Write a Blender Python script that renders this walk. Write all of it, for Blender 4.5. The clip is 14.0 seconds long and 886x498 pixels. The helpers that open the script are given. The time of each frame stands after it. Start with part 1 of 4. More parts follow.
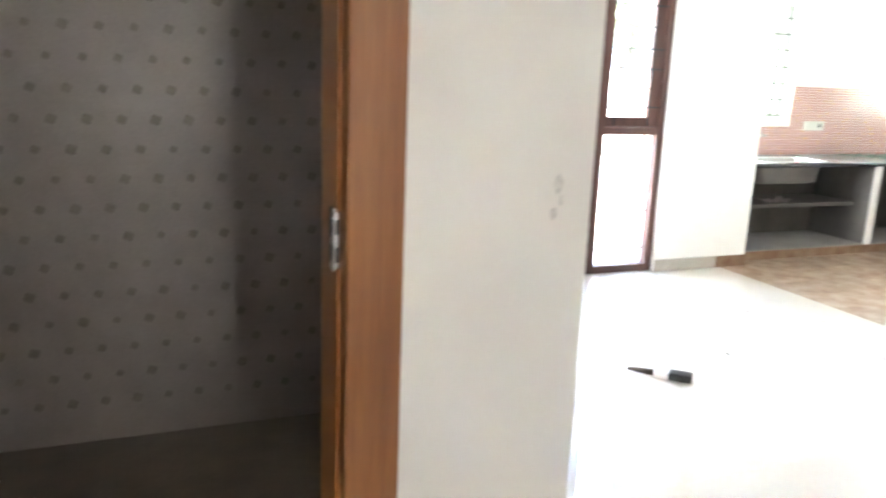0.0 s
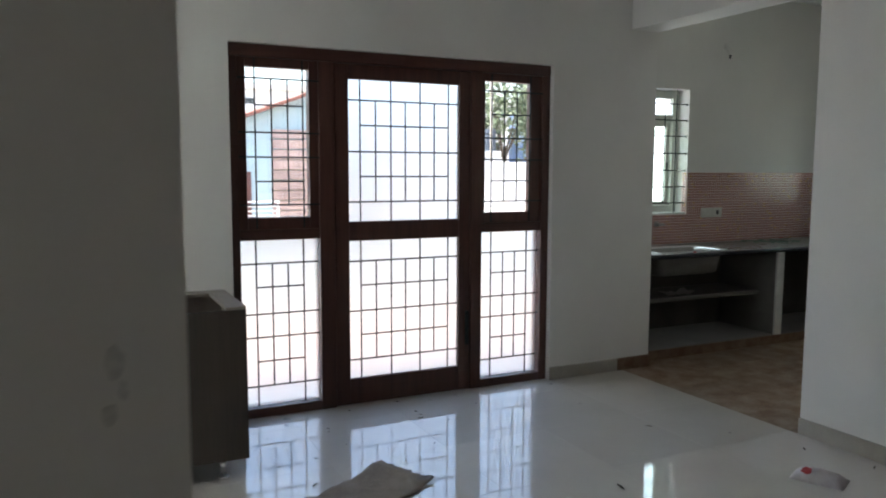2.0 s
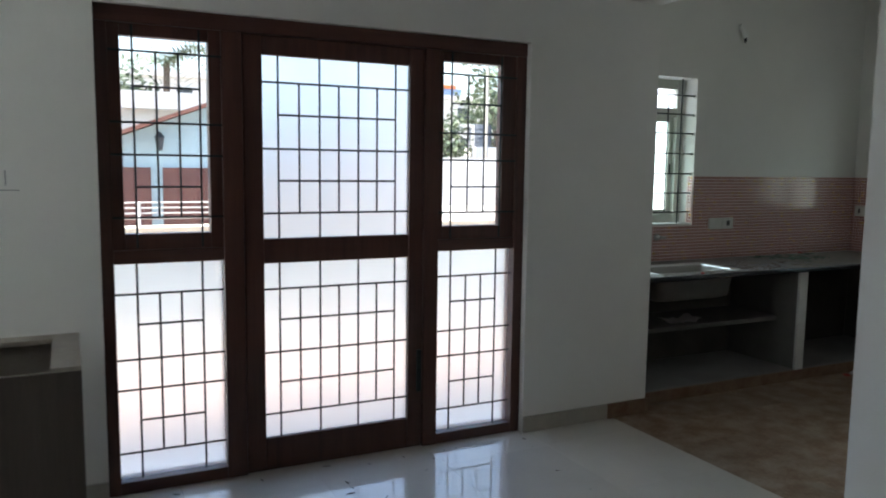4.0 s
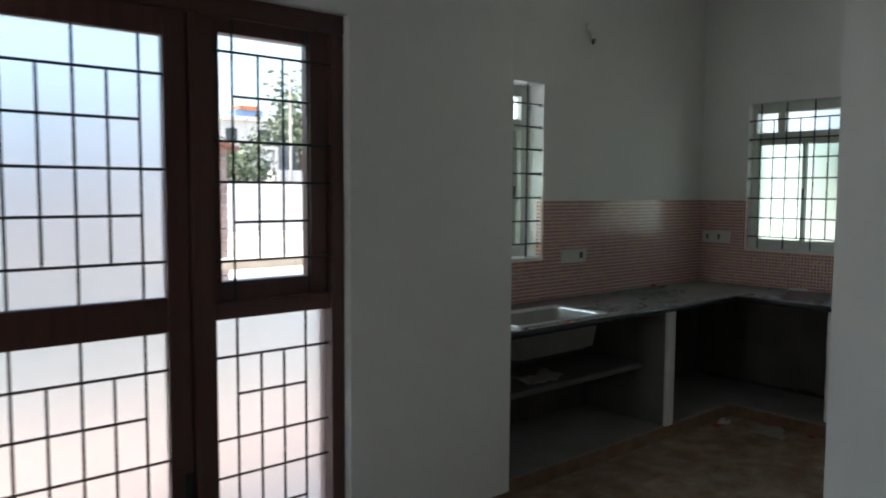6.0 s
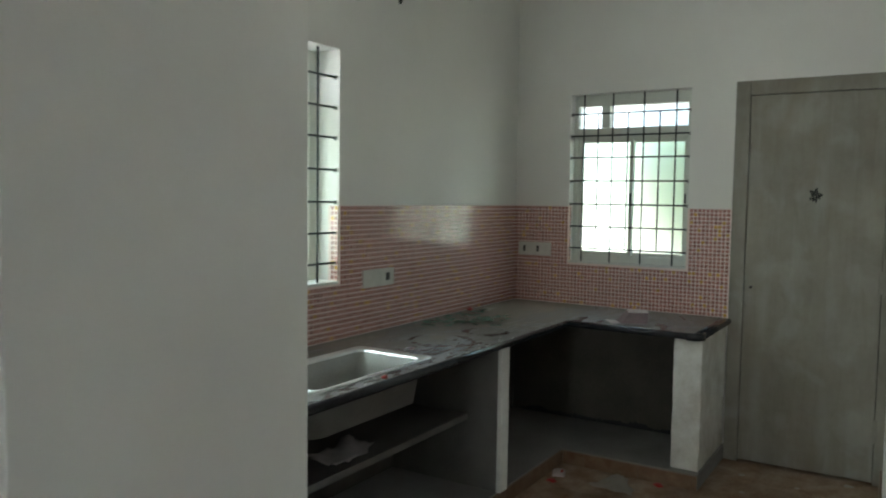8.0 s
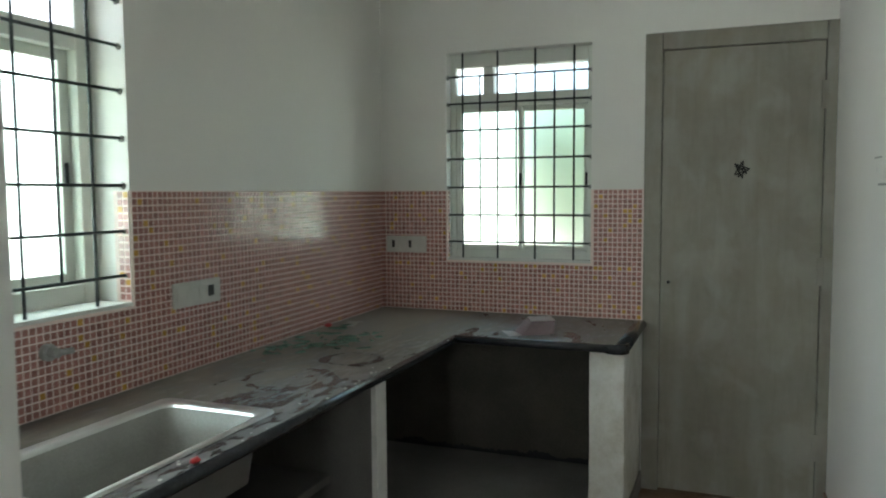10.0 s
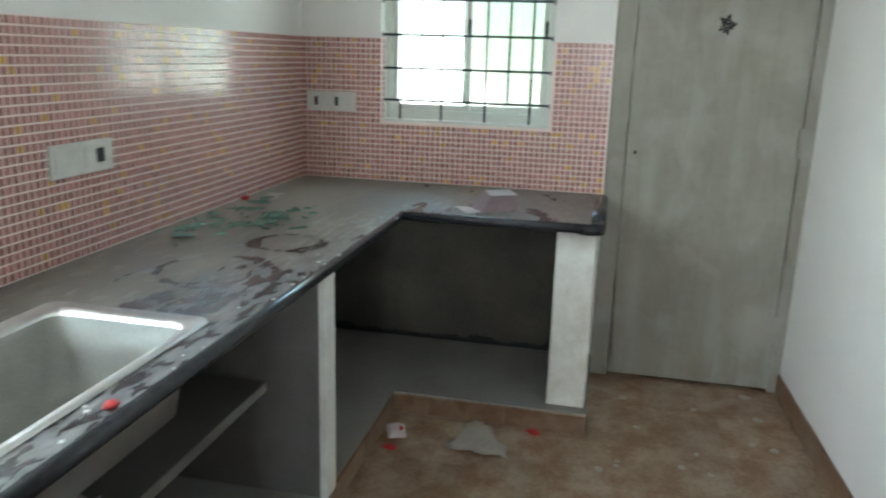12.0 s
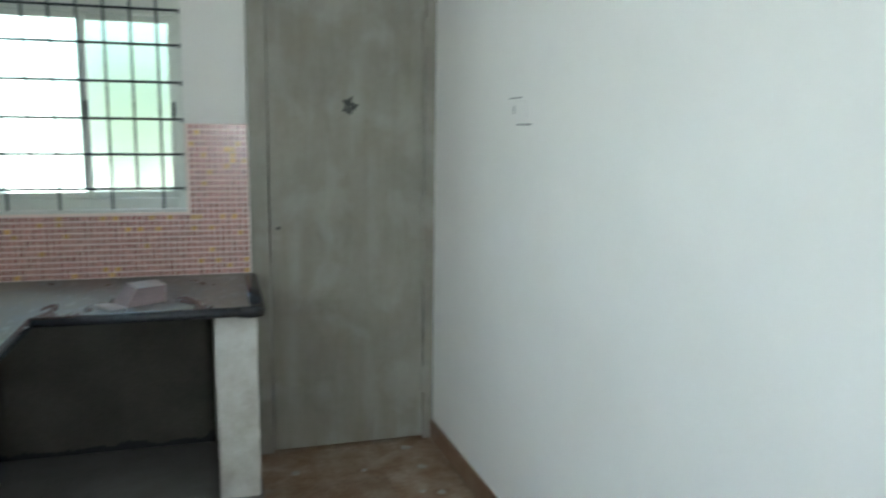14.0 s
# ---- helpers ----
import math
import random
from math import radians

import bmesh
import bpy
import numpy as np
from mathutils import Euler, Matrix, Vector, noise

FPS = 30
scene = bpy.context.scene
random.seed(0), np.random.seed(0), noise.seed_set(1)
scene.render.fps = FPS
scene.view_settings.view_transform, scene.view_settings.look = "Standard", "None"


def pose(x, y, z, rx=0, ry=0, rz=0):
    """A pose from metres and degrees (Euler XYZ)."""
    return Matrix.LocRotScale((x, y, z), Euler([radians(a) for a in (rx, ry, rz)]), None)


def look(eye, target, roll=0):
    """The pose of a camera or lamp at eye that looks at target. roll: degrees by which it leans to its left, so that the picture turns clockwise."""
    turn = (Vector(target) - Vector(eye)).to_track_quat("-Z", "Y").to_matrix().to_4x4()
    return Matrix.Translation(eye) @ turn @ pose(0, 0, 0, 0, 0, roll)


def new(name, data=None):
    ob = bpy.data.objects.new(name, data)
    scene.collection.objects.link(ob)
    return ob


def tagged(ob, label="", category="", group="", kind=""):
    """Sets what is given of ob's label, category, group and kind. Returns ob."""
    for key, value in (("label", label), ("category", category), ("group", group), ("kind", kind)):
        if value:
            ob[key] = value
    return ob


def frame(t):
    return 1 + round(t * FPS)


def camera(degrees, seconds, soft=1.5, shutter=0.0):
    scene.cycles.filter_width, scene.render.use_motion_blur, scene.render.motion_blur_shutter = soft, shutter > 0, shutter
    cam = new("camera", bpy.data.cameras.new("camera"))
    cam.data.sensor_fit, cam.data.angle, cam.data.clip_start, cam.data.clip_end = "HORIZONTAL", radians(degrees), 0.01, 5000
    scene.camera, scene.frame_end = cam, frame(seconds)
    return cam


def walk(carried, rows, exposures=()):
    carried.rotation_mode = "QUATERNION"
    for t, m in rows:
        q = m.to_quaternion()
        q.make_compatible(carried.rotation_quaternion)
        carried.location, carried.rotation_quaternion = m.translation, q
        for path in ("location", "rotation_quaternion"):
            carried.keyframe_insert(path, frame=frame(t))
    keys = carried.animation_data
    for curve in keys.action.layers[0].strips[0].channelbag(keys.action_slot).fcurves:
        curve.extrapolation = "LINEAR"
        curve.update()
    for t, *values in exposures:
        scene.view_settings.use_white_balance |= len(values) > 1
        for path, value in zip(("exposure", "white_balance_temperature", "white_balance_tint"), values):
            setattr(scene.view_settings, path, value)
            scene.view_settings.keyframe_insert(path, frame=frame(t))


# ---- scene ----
cam = camera(60.4, 14.0, 2.0, 0.5)
PATH = [
    (0, (0.771, 0.750, 1.415), (1.489, 2.562, 0.962), 2.2),
    (0.5, (0.866, 0.719, 1.424), (1.758, 2.475, 1.073), 0.6),
    (1, (1.078, 0.809, 1.43), (2.009, 2.565, 1.208), -0.6),
    (1.5, (1.273, 0.972, 1.397), (2.188, 2.739, 1.199), 0.0),
    (2, (1.444, 1.138, 1.418), (2.319, 2.924, 1.213), 0.2),
    (4.5, (2.264, 2.204, 1.459), (3.155, 3.981, 1.238), 1.1),
    (5, (2.393, 2.507, 1.456), (3.445, 4.198, 1.266), 1.6),
    (5.5, (2.538, 2.746, 1.454), (3.721, 4.35, 1.292), 1.1),
    (6, (2.738, 2.994, 1.462), (4.037, 4.506, 1.311), 0.3),
    (6.5, (2.876, 3.251, 1.465), (4.3, 4.647, 1.317), 0.6),
    (7, (3.044, 3.524, 1.463), (4.629, 4.734, 1.312), 0.3),
    (7.5, (3.299, 3.682, 1.462), (4.927, 4.836, 1.315), 0.2),
    (8, (3.539, 3.881, 1.452), (5.231, 4.94, 1.317), 0.8),
    (10.5, (4.536, 4.431, 1.368), (6.407, 5.117, 1.198), -0.2),
    (11, (4.667, 4.503, 1.339), (6.464, 5.306, 0.984), -0.3),
    (11.5, (4.72, 4.639, 1.334), (6.542, 5.321, 0.874), 1.1),
    (12, (4.762, 4.759, 1.349), (6.657, 5.164, 0.853), 1.7),
    (12.5, (4.832, 4.763, 1.359), (6.753, 5.056, 0.883), 1.2),
    (13, (4.836, 4.81, 1.377), (6.79, 4.901, 0.964), 0.8),
    (13.5, (4.807, 4.867, 1.382), (6.758, 4.629, 1.012), 0.9),
    (14, (4.769, 4.886, 1.391), (6.664, 4.327, 1.085), 0.7),
]
EXPOSURES = [(0, 5.85, 6600, 15), (0.5, 4.7, 6700, 16), (1, 3.7, 6650, 16), (1.5, 3.05, 6550, 16), (2, 2.34, 6450, 14), (4.5, 2.03, 6250, 12), (6.5, 1.78, 6300, 12), (7.5, 2.6, 6500, 11), (8, 2.88, 6600, 9), (10.5, 3.05, 6450, 8), (11, 3.22, 6250, 8), (11.5, 3.68, 6100, 8), (12, 4.1, 6200, 11), (12.5, 4.45, 6200, 11), (13, 4.5, 6200, 10), (13.5, 4.2, 6100, 9), (14, 3.66, 6020, 8)]
walk(cam, [(t, look(eye, target, roll)) for t, eye, target, roll in PATH], EXPOSURES)

# ---- world and sun ----
world = bpy.data.worlds.new("world")
scene.world = world
world.use_nodes = True
wn = world.node_tree.nodes
sky = wn.new("ShaderNodeTexSky")
sky.sky_type, sky.sun_disc = "NISHITA", False
sky.sun_elevation, sky.sun_rotation = radians(60), radians(263)
sky.air_density, sky.dust_density = 1.2, 3.0
world.node_tree.links.new(sky.outputs[0], wn["Background"].inputs[0])
wn["Background"].inputs[1].default_value = 0.15
sun = new("sun", bpy.data.lights.new("sun", "SUN"))
sun.data.energy, sun.data.angle, sun.data.color = 3.6, radians(0.6), (1.0, 0.95, 0.87)
sun.matrix_world = look((-10, -1.2, 17), (0, 0, 0))



def window_light(name, place, target, w, h, power, color=(0.93, 0.97, 1.0)):
    """Lamp in a window's opening, facing into the room: daylight, or added fill."""
    l = new(name, bpy.data.lights.new(name, "AREA"))
    l.data.shape, l.data.size, l.data.size_y, l.data.energy, l.data.color = "RECTANGLE", w, h, power, color
    l.matrix_world = look(place, target)


window_light("daylight_sink_window", (5.73, 6.345, 1.58), (5.73, 0, 1.58), 0.95, 1.04, 2.9)
window_light("daylight_counter_window", (8.235, 5.565, 1.577), (0, 5.565, 1.577), 0.32, 1.0, 0.2, (0.9, 1.0, 0.95))
# Added warm fill through an unseen south window, lifting the wall beside the bathroom.
window_light("fill_south_window", (1.15, -1.71, 1.52), (1.15, 9, 1.52), 0.48, 1.13, 1.25, (1.0, 0.88, 0.82))
# Added fill from an unseen west window, brightening the partition and living room.
window_light("fill_west_window", (-0.70, 4.225, 1.52), (9, 4.225, 1.52), 0.63, 1.13, 7.6)

# ---- materials ----
def material(name, color, rough=0.6, metal=0.0, var=0.12, scale=6.0, fine=90.0, bump=0.15, color2=None, stain=0.0, spec=0.5, piece="", coat=0.0):
    """A surface with a broad tone change, a fine grain and a fine relief. piece: varies per object or per island."""
    m = bpy.data.materials.new(name)
    m.use_nodes = True
    nt = m.node_tree
    N, L = nt.nodes, nt.links.new
    p = N["Principled BSDF"]
    tc = N.new("ShaderNodeTexCoord")
    a = N.new("ShaderNodeTexNoise")
    a.inputs["Scale"].default_value, a.inputs["Detail"].default_value, a.inputs["Roughness"].default_value = scale, 6, 0.6
    b = N.new("ShaderNodeTexNoise")
    b.inputs["Scale"].default_value, b.inputs["Detail"].default_value = fine, 3
    co = N.new("ShaderNodeNewGeometry").outputs["Position"] if piece else tc.outputs["Object"]
    L(co, a.inputs["Vector"]), L(co, b.inputs["Vector"])
    ramp = N.new("ShaderNodeValToRGB")
    c2 = color2 or tuple(c * (1 - var * 2) for c in color)
    ramp.color_ramp.elements[0].position, ramp.color_ramp.elements[1].position = 0.32 + stain * 0.1, 0.68 - stain * 0.1
    ramp.color_ramp.elements[0].color, ramp.color_ramp.elements[1].color = (*c2, 1), (*color, 1)
    L(a.outputs[0], ramp.inputs[0])
    mix = N.new("ShaderNodeMix")
    mix.data_type, mix.blend_type = "RGBA", "OVERLAY"
    mix.inputs[0].default_value = min(0.6, var * 1.5)
    L(ramp.outputs[0], mix.inputs[6]), L(b.outputs[0], mix.inputs[7])
    out = mix.outputs[2]
    if piece:
        src = N.new("ShaderNodeObjectInfo").outputs["Random"] if piece == "object" else N.new("ShaderNodeNewGeometry").outputs["Random Per Island"]
        hsv = N.new("ShaderNodeHueSaturation")
        mr = N.new("ShaderNodeMapRange")
        mr.inputs[3].default_value, mr.inputs[4].default_value = 1 - var, 1 + var
        L(src, mr.inputs[0]), L(mr.outputs[0], hsv.inputs["Value"]), L(out, hsv.inputs["Color"])
        out = hsv.outputs[0]
    L(out, p.inputs["Base Color"])
    rr = N.new("ShaderNodeMapRange")
    rr.inputs[3].default_value, rr.inputs[4].default_value = max(0.02, rough * 0.8), min(1, rough * 1.2)
    L(a.outputs[0], rr.inputs[0]), L(rr.outputs[0], p.inputs["Roughness"])
    p.inputs["Metallic"].default_value, p.inputs["Specular IOR Level"].default_value = metal, spec
    p.inputs["Coat Weight"].default_value, p.inputs["Coat Roughness"].default_value = coat, 0.06
    if bump:
        bp = N.new("ShaderNodeBump")
        bp.inputs["Strength"].default_value, bp.inputs["Distance"].default_value = bump, 0.002
        L(b.outputs[0], bp.inputs["Height"]), L(bp.outputs[0], p.inputs["Normal"])
    return m


def wood(name, color, color2, rough, axis=2):
    """Wood with the grain drawn out along one axis."""
    m = material(name, color, rough, 0, 0.15, 9, 60, 0.2, color2)
    N, L = m.node_tree.nodes, m.node_tree.links.new
    mp = N.new("ShaderNodeMapping")
    s = [9.0, 9.0, 9.0]
    s[axis] = 0.5
    mp.inputs["Scale"].default_value = s
    tc = next(n for n in N if n.type == "TEX_COORD")
    L(tc.outputs["Object"], mp.inputs["Vector"])
    for n in N:
        if n.type == "TEX_NOISE":
            n.inputs["Scale"].default_value *= 0.3
            L(mp.outputs[0], n.inputs["Vector"])
    return m


def glass(name, color, rough):
    m = bpy.data.materials.new(name)
    m.use_nodes = True
    N, L = m.node_tree.nodes, m.node_tree.links.new
    g = N.new("ShaderNodeBsdfGlass")
    g.inputs["Color"].default_value, g.inputs["Roughness"].default_value, g.inputs["IOR"].default_value = (*color, 1), rough, 1.45
    N.remove(N["Principled BSDF"])
    L(g.outputs[0], N["Material Output"].inputs[0])
    return m


def dusty_granite(name):
    """Black polished granite under cement dust: a smeared film, white streaks along the front, two wiped rings."""
    m = material(name, (0.028, 0.028, 0.031), 0.12, 0, 0.2, 60, 240, 0.03)
    N, L = m.node_tree.nodes, m.node_tree.links.new
    p = N["Principled BSDF"]
    old = p.inputs["Base Color"].links[0].from_socket
    pos = next(n for n in N if n.type == "TEX_COORD").outputs["Object"]

    def op(kind, a, b=0.0, clamp=False):
        n = N.new("ShaderNodeMath")
        n.operation, n.use_clamp = kind, clamp
        for k, q in enumerate((a, b)):
            if isinstance(q, (int, float)):
                n.inputs[k].default_value = q
            else:
                L(q, n.inputs[k])
        return n.outputs[0]

    def noisy(scale, stretch, detail, distort):
        n, mp = N.new("ShaderNodeTexNoise"), N.new("ShaderNodeMapping")
        n.inputs["Scale"].default_value, n.inputs["Detail"].default_value, n.inputs["Distortion"].default_value = scale, detail, distort
        mp.inputs["Scale"].default_value = stretch
        L(pos, mp.inputs[0]), L(mp.outputs[0], n.inputs["Vector"])
        return n.outputs[0]

    def ranged(v, a, b, c=0.0, d=1.0):
        n = N.new("ShaderNodeMapRange")
        n.inputs[1].default_value, n.inputs[2].default_value, n.inputs[3].default_value, n.inputs[4].default_value = a, b, c, d
        L(v, n.inputs[0])
        return n.outputs[0]

    sep = N.new("ShaderNodeSeparateXYZ")
    L(pos, sep.inputs[0])
    film = op("ADD", op("MULTIPLY", noisy(2.2, (1, 1.5, 1), 5, 0.6), 0.5), op("MULTIPLY", noisy(8, (0.6, 1.6, 1), 7, 0.8), 0.5))
    film = op("ADD", film, ranged(sep.outputs[1], 5.45, 5.80, -0.13, 0.08))
    film = op("ADD", film, ranged(sep.outputs[0], 6.5, 7.45, -0.02, 0.17))
    for cx, cy, r in ((6.46, 5.717, 0.135), (6.79, 5.66, 0.10)):
        d = N.new("ShaderNodeVectorMath")
        d.operation = "DISTANCE"
        d.inputs[1].default_value = (cx, cy, CZ_TOP)
        L(pos, d.inputs[0])
        ring_ = ranged(op("ABSOLUTE", op("SUBTRACT", d.outputs["Value"], r)), 0.0, 0.028, 0.14, 0.0)
        film = op("SUBTRACT", film, ring_)
    dust = ranged(film, 0.40, 0.68)
    streak = op("ADD", noisy(30, (0.45, 1.2, 1), 12, 0.25), ranged(sep.outputs[1], 5.45, 5.75, 0.08, -0.10))
    streak = ranged(op("ADD", streak, ranged(sep.outputs[0], 7.15, 7.36, 0.0, -0.17)), 0.45, 0.84)
    mix = N.new("ShaderNodeMix")
    mix.data_type = "RGBA"
    mix.inputs[7].default_value = (0.26, 0.226, 0.19, 1)
    L(dust, mix.inputs[0]), L(old, mix.inputs[6])
    mix2 = N.new("ShaderNodeMix")
    mix2.data_type = "RGBA"
    mix2.inputs[7].default_value = (0.46, 0.45, 0.44, 1)
    L(op("MULTIPLY", streak, 0.6), mix2.inputs[0]), L(mix.outputs[2], mix2.inputs[6]), L(mix2.outputs[2], p.inputs["Base Color"])
    L(ranged(op("MAXIMUM", dust, streak), 0, 1, 0.2, 0.65), p.inputs["Roughness"])
    return m


def brushed_primer(name):
    """Thin grey primer: upright brush strokes, pale filler patches and brownish stains."""
    m = material(name, (0.30, 0.28, 0.235), 0.7, 0, 0.06, 2.2, 30, 0.08, (0.225, 0.208, 0.172), 0.1)
    N, L = m.node_tree.nodes, m.node_tree.links.new
    p = N["Principled BSDF"]
    pos = next(n for n in N if n.type == "TEX_COORD").outputs["Object"]
    last = p.inputs["Base Color"].links[0].from_socket
    for stretch, scale, low, high, tone, most in (((1, 1, 0.10), 34, 0.50, 0.75, (0.19, 0.175, 0.14), 0.35), ((1, 1, 0.14), 13, 0.52, 0.72, (0.39, 0.375, 0.33), 0.35), ((1, 1.0, 0.9), 5.5, 0.52, 0.66, (0.40, 0.39, 0.35), 0.3), ((1, 1.2, 0.6), 3.1, 0.55, 0.72, (0.21, 0.175, 0.12), 0.45)):
        mp, n, r, mix = N.new("ShaderNodeMapping"), N.new("ShaderNodeTexNoise"), N.new("ShaderNodeMapRange"), N.new("ShaderNodeMix")
        mp.inputs["Scale"].default_value = stretch
        mp.inputs["Location"].default_value = (scale, 0, scale * 0.3)
        n.inputs["Scale"].default_value, n.inputs["Detail"].default_value, n.inputs["Distortion"].default_value = scale, 7, 0.4
        r.inputs[1].default_value, r.inputs[2].default_value, r.inputs[4].default_value = low, high, most
        mix.data_type = "RGBA"
        mix.inputs[7].default_value = (*tone, 1)
        L(pos, mp.inputs[0]), L(mp.outputs[0], n.inputs["Vector"]), L(n.outputs[0], r.inputs[0])
        L(r.outputs[0], mix.inputs[0]), L(last, mix.inputs[6])
        last = mix.outputs[2]
    L(last, p.inputs["Base Color"])
    return m


CZ_TOP = 0.80
PAINT = material("wall_paint", (0.80, 0.778, 0.735), 0.75, 0, 0.04, 1.3, 140, 0.12)
CEIL = material("ceiling_paint", (0.83, 0.82, 0.78), 0.8, 0, 0.03, 1.0, 120, 0.1)
FLOOR = material("vitrified_tile", (0.79, 0.74, 0.665), 0.42, 0, 0.05, 2.2, 30, 0.0, piece="object", coat=1.0, spec=0.9)
smear = FLOOR.node_tree.nodes.new("ShaderNodeTexNoise")
smear.inputs["Scale"].default_value, smear.inputs["Detail"].default_value, smear.inputs["Distortion"].default_value = 3.0, 8, 1.2
film_range = FLOOR.node_tree.nodes.new("ShaderNodeMapRange")
film_range.inputs[1].default_value, film_range.inputs[2].default_value, film_range.inputs[3].default_value, film_range.inputs[4].default_value = 0.40, 0.75, 0.008, 0.05
where = FLOOR.node_tree.nodes.new("ShaderNodeNewGeometry")
FLOOR.node_tree.links.new(where.outputs["Position"], smear.inputs["Vector"])
FLOOR.node_tree.links.new(smear.outputs[0], film_range.inputs[0])
FLOOR.node_tree.links.new(film_range.outputs[0], FLOOR.node_tree.nodes["Principled BSDF"].inputs["Coat Roughness"])
FLOOR.node_tree.nodes["Principled BSDF"].inputs["Coat IOR"].default_value = 2.0
GROUT = material("floor_grout", (0.5, 0.47, 0.42), 0.7, 0, 0.1, 12, 120)
BROWN_TILE = material("dusty_brown_tile", (0.365, 0.28, 0.205), 0.5, 0, 0.14, 7.5, 60, 0.2, (0.21, 0.12, 0.066), 0.5, piece="object")
SKIRT = material("cream_skirting_tile", (0.44, 0.40, 0.34), 0.3, 0, 0.08, 8, 90, 0.05)
BROWN_SKIRT = material("brown_skirting_tile", (0.23, 0.155, 0.10), 0.4, 0, 0.15, 11, 90, 0.1, (0.17, 0.085, 0.045), 0.5)
TEAK = wood("dark_red_teak", (0.105, 0.040, 0.028), (0.060, 0.022, 0.016), 0.42)
TEAK_H = wood("dark_red_teak_across", (0.105, 0.040, 0.028), (0.060, 0.022, 0.016), 0.42, 0)
FRAMEWOOD = wood("orange_brown_wood", (0.31, 0.12, 0.035), (0.21, 0.075, 0.022), 0.4)
IRON = material("green_black_iron", (0.018, 0.026, 0.028), 0.45, 0.3, 0.2, 20, 200, 0.1)
CLEAR = glass("clear_glass", (0.985, 0.995, 0.99), 0.0)
FROST = glass("frosted_glass", (0.93, 0.96, 0.97), 0.5)
FROST_GREEN = glass("green_tinted_frosted_glass", (0.86, 0.95, 0.90), 0.36)
UPVC = material("white_window_profile", (0.70, 0.71, 0.64), 0.45, 0, 0.05, 6, 120, 0.03)
PRIMER = brushed_primer("grey_primer")
CEMENT = material("grey_cement", (0.29, 0.28, 0.26), 0.85, 0, 0.14, 3.0, 110, 0.3)
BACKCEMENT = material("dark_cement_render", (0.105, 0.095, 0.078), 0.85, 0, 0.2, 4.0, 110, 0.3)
SLAB = material("dark_stone_slab", (0.16, 0.152, 0.14), 0.5, 0, 0.15, 5, 140, 0.1)
GRANITE = dusty_granite("dusty_black_granite")
STEEL = material("dusty_steel", (0.33, 0.32, 0.295), 0.5, 0.2, 0.12, 5, 160, 0.0)
STEELRIM = material("bright_steel", (0.78, 0.78, 0.77), 0.32, 1.0, 0.05, 8, 160, 0.02)
LIME = material("whitewashed_plaster", (0.70, 0.69, 0.65), 0.85, 0, 0.08, 9, 130, 0.3)
PLASTER = material("stained_whitewash", (0.72, 0.71, 0.67), 0.85, 0, 0.1, 7, 90, 0.45, (0.52, 0.49, 0.43), 0.15)
MORTAR = material("pink_grout", (0.84, 0.69, 0.63), 0.6, 0, 0.05, 30, 300, 0.05)
MOSAIC_ONE = material("glazed_mosaic", (0.48, 0.23, 0.205), 0.2, 0, 0.2, 40, 300, 0.05, piece="object", coat=0.3)
MOSAIC_ALL = material("glazed_mosaic_field", (0.48, 0.23, 0.205), 0.2, 0, 0.2, 40, 300, 0.05, piece="island", coat=0.3)
MOSAIC_OCHRE = material("glazed_ochre_mosaic", (0.66, 0.36, 0.09), 0.2, 0, 0.2, 40, 300, 0.05, piece="island", coat=0.3)
PLASTIC = material("white_plastic", (0.66, 0.65, 0.60), 0.35, 0, 0.08, 20, 200, 0.03)
BLACK = material("black_plastic", (0.012, 0.012, 0.013), 0.4, 0, 0.1, 20, 200, 0.05)
SMUDGE = material("grey_smudge", (0.42, 0.41, 0.39), 0.85, 0, 0.2, 40, 200, 0)
FADED = material("faint_smudge", (0.715, 0.695, 0.655), 0.8, 0, 0.1, 60, 200, 0)
INK = material("black_marker", (0.02, 0.02, 0.018), 0.7, 0, 0.1, 40, 200, 0)
KRAFT = material("weathered_cardboard", (0.33, 0.27, 0.225), 0.85, 0, 0.15, 7, 90, 0.3, (0.22, 0.18, 0.15), 0.3)
PAPER = material("dusty_paper", (0.46, 0.42, 0.37), 0.8, 0, 0.1, 12, 90, 0.2)
CARTONPINK = material("pink_carton", (0.82, 0.74, 0.73), 0.6, 0, 0.12, 14, 120, 0.1)
CARTONDARK = material("mauve_carton", (0.26, 0.195, 0.205), 0.6, 0, 0.12, 14, 120, 0.1)
RED = material("red_plastic", (0.50, 0.03, 0.03), 0.35, 0, 0.1, 20, 100, 0.05)
WHITEFILM = material("white_film", (0.68, 0.62, 0.625), 0.4, 0, 0.1, 15, 100, 0.1)
SHARD = material("green_glass", (0.22, 0.38, 0.31), 0.15, 0, 0.25, 30, 100, 0.0, piece="object")
DRY = material("dry_leaf", (0.08, 0.06, 0.045), 0.8, 0, 0.2, 30, 100, 0.1)
LAMINATE = wood("brown_laminate", (0.085, 0.066, 0.052), (0.060, 0.046, 0.036), 0.5)
LAMEDGE = material("pale_board_edge", (0.36, 0.31, 0.26), 0.6, 0, 0.1, 14, 120, 0.05)
CHROME = material("chrome", (0.7, 0.7, 0.7), 0.15, 1.0, 0.05, 10, 100, 0.0)
BATHTILE = material("taupe_bathroom_tile", (0.25, 0.225, 0.205), 0.4, 0, 0.08, 6, 100, 0.05)
DOT = material("brown_tile_motif", (0.19, 0.16, 0.14), 0.4, 0, 0.15, 30, 200, 0.05)
BATHFLOOR = material("dark_bathroom_floor", (0.15, 0.12, 0.09), 0.4, 0, 0.15, 6, 100, 0.1)
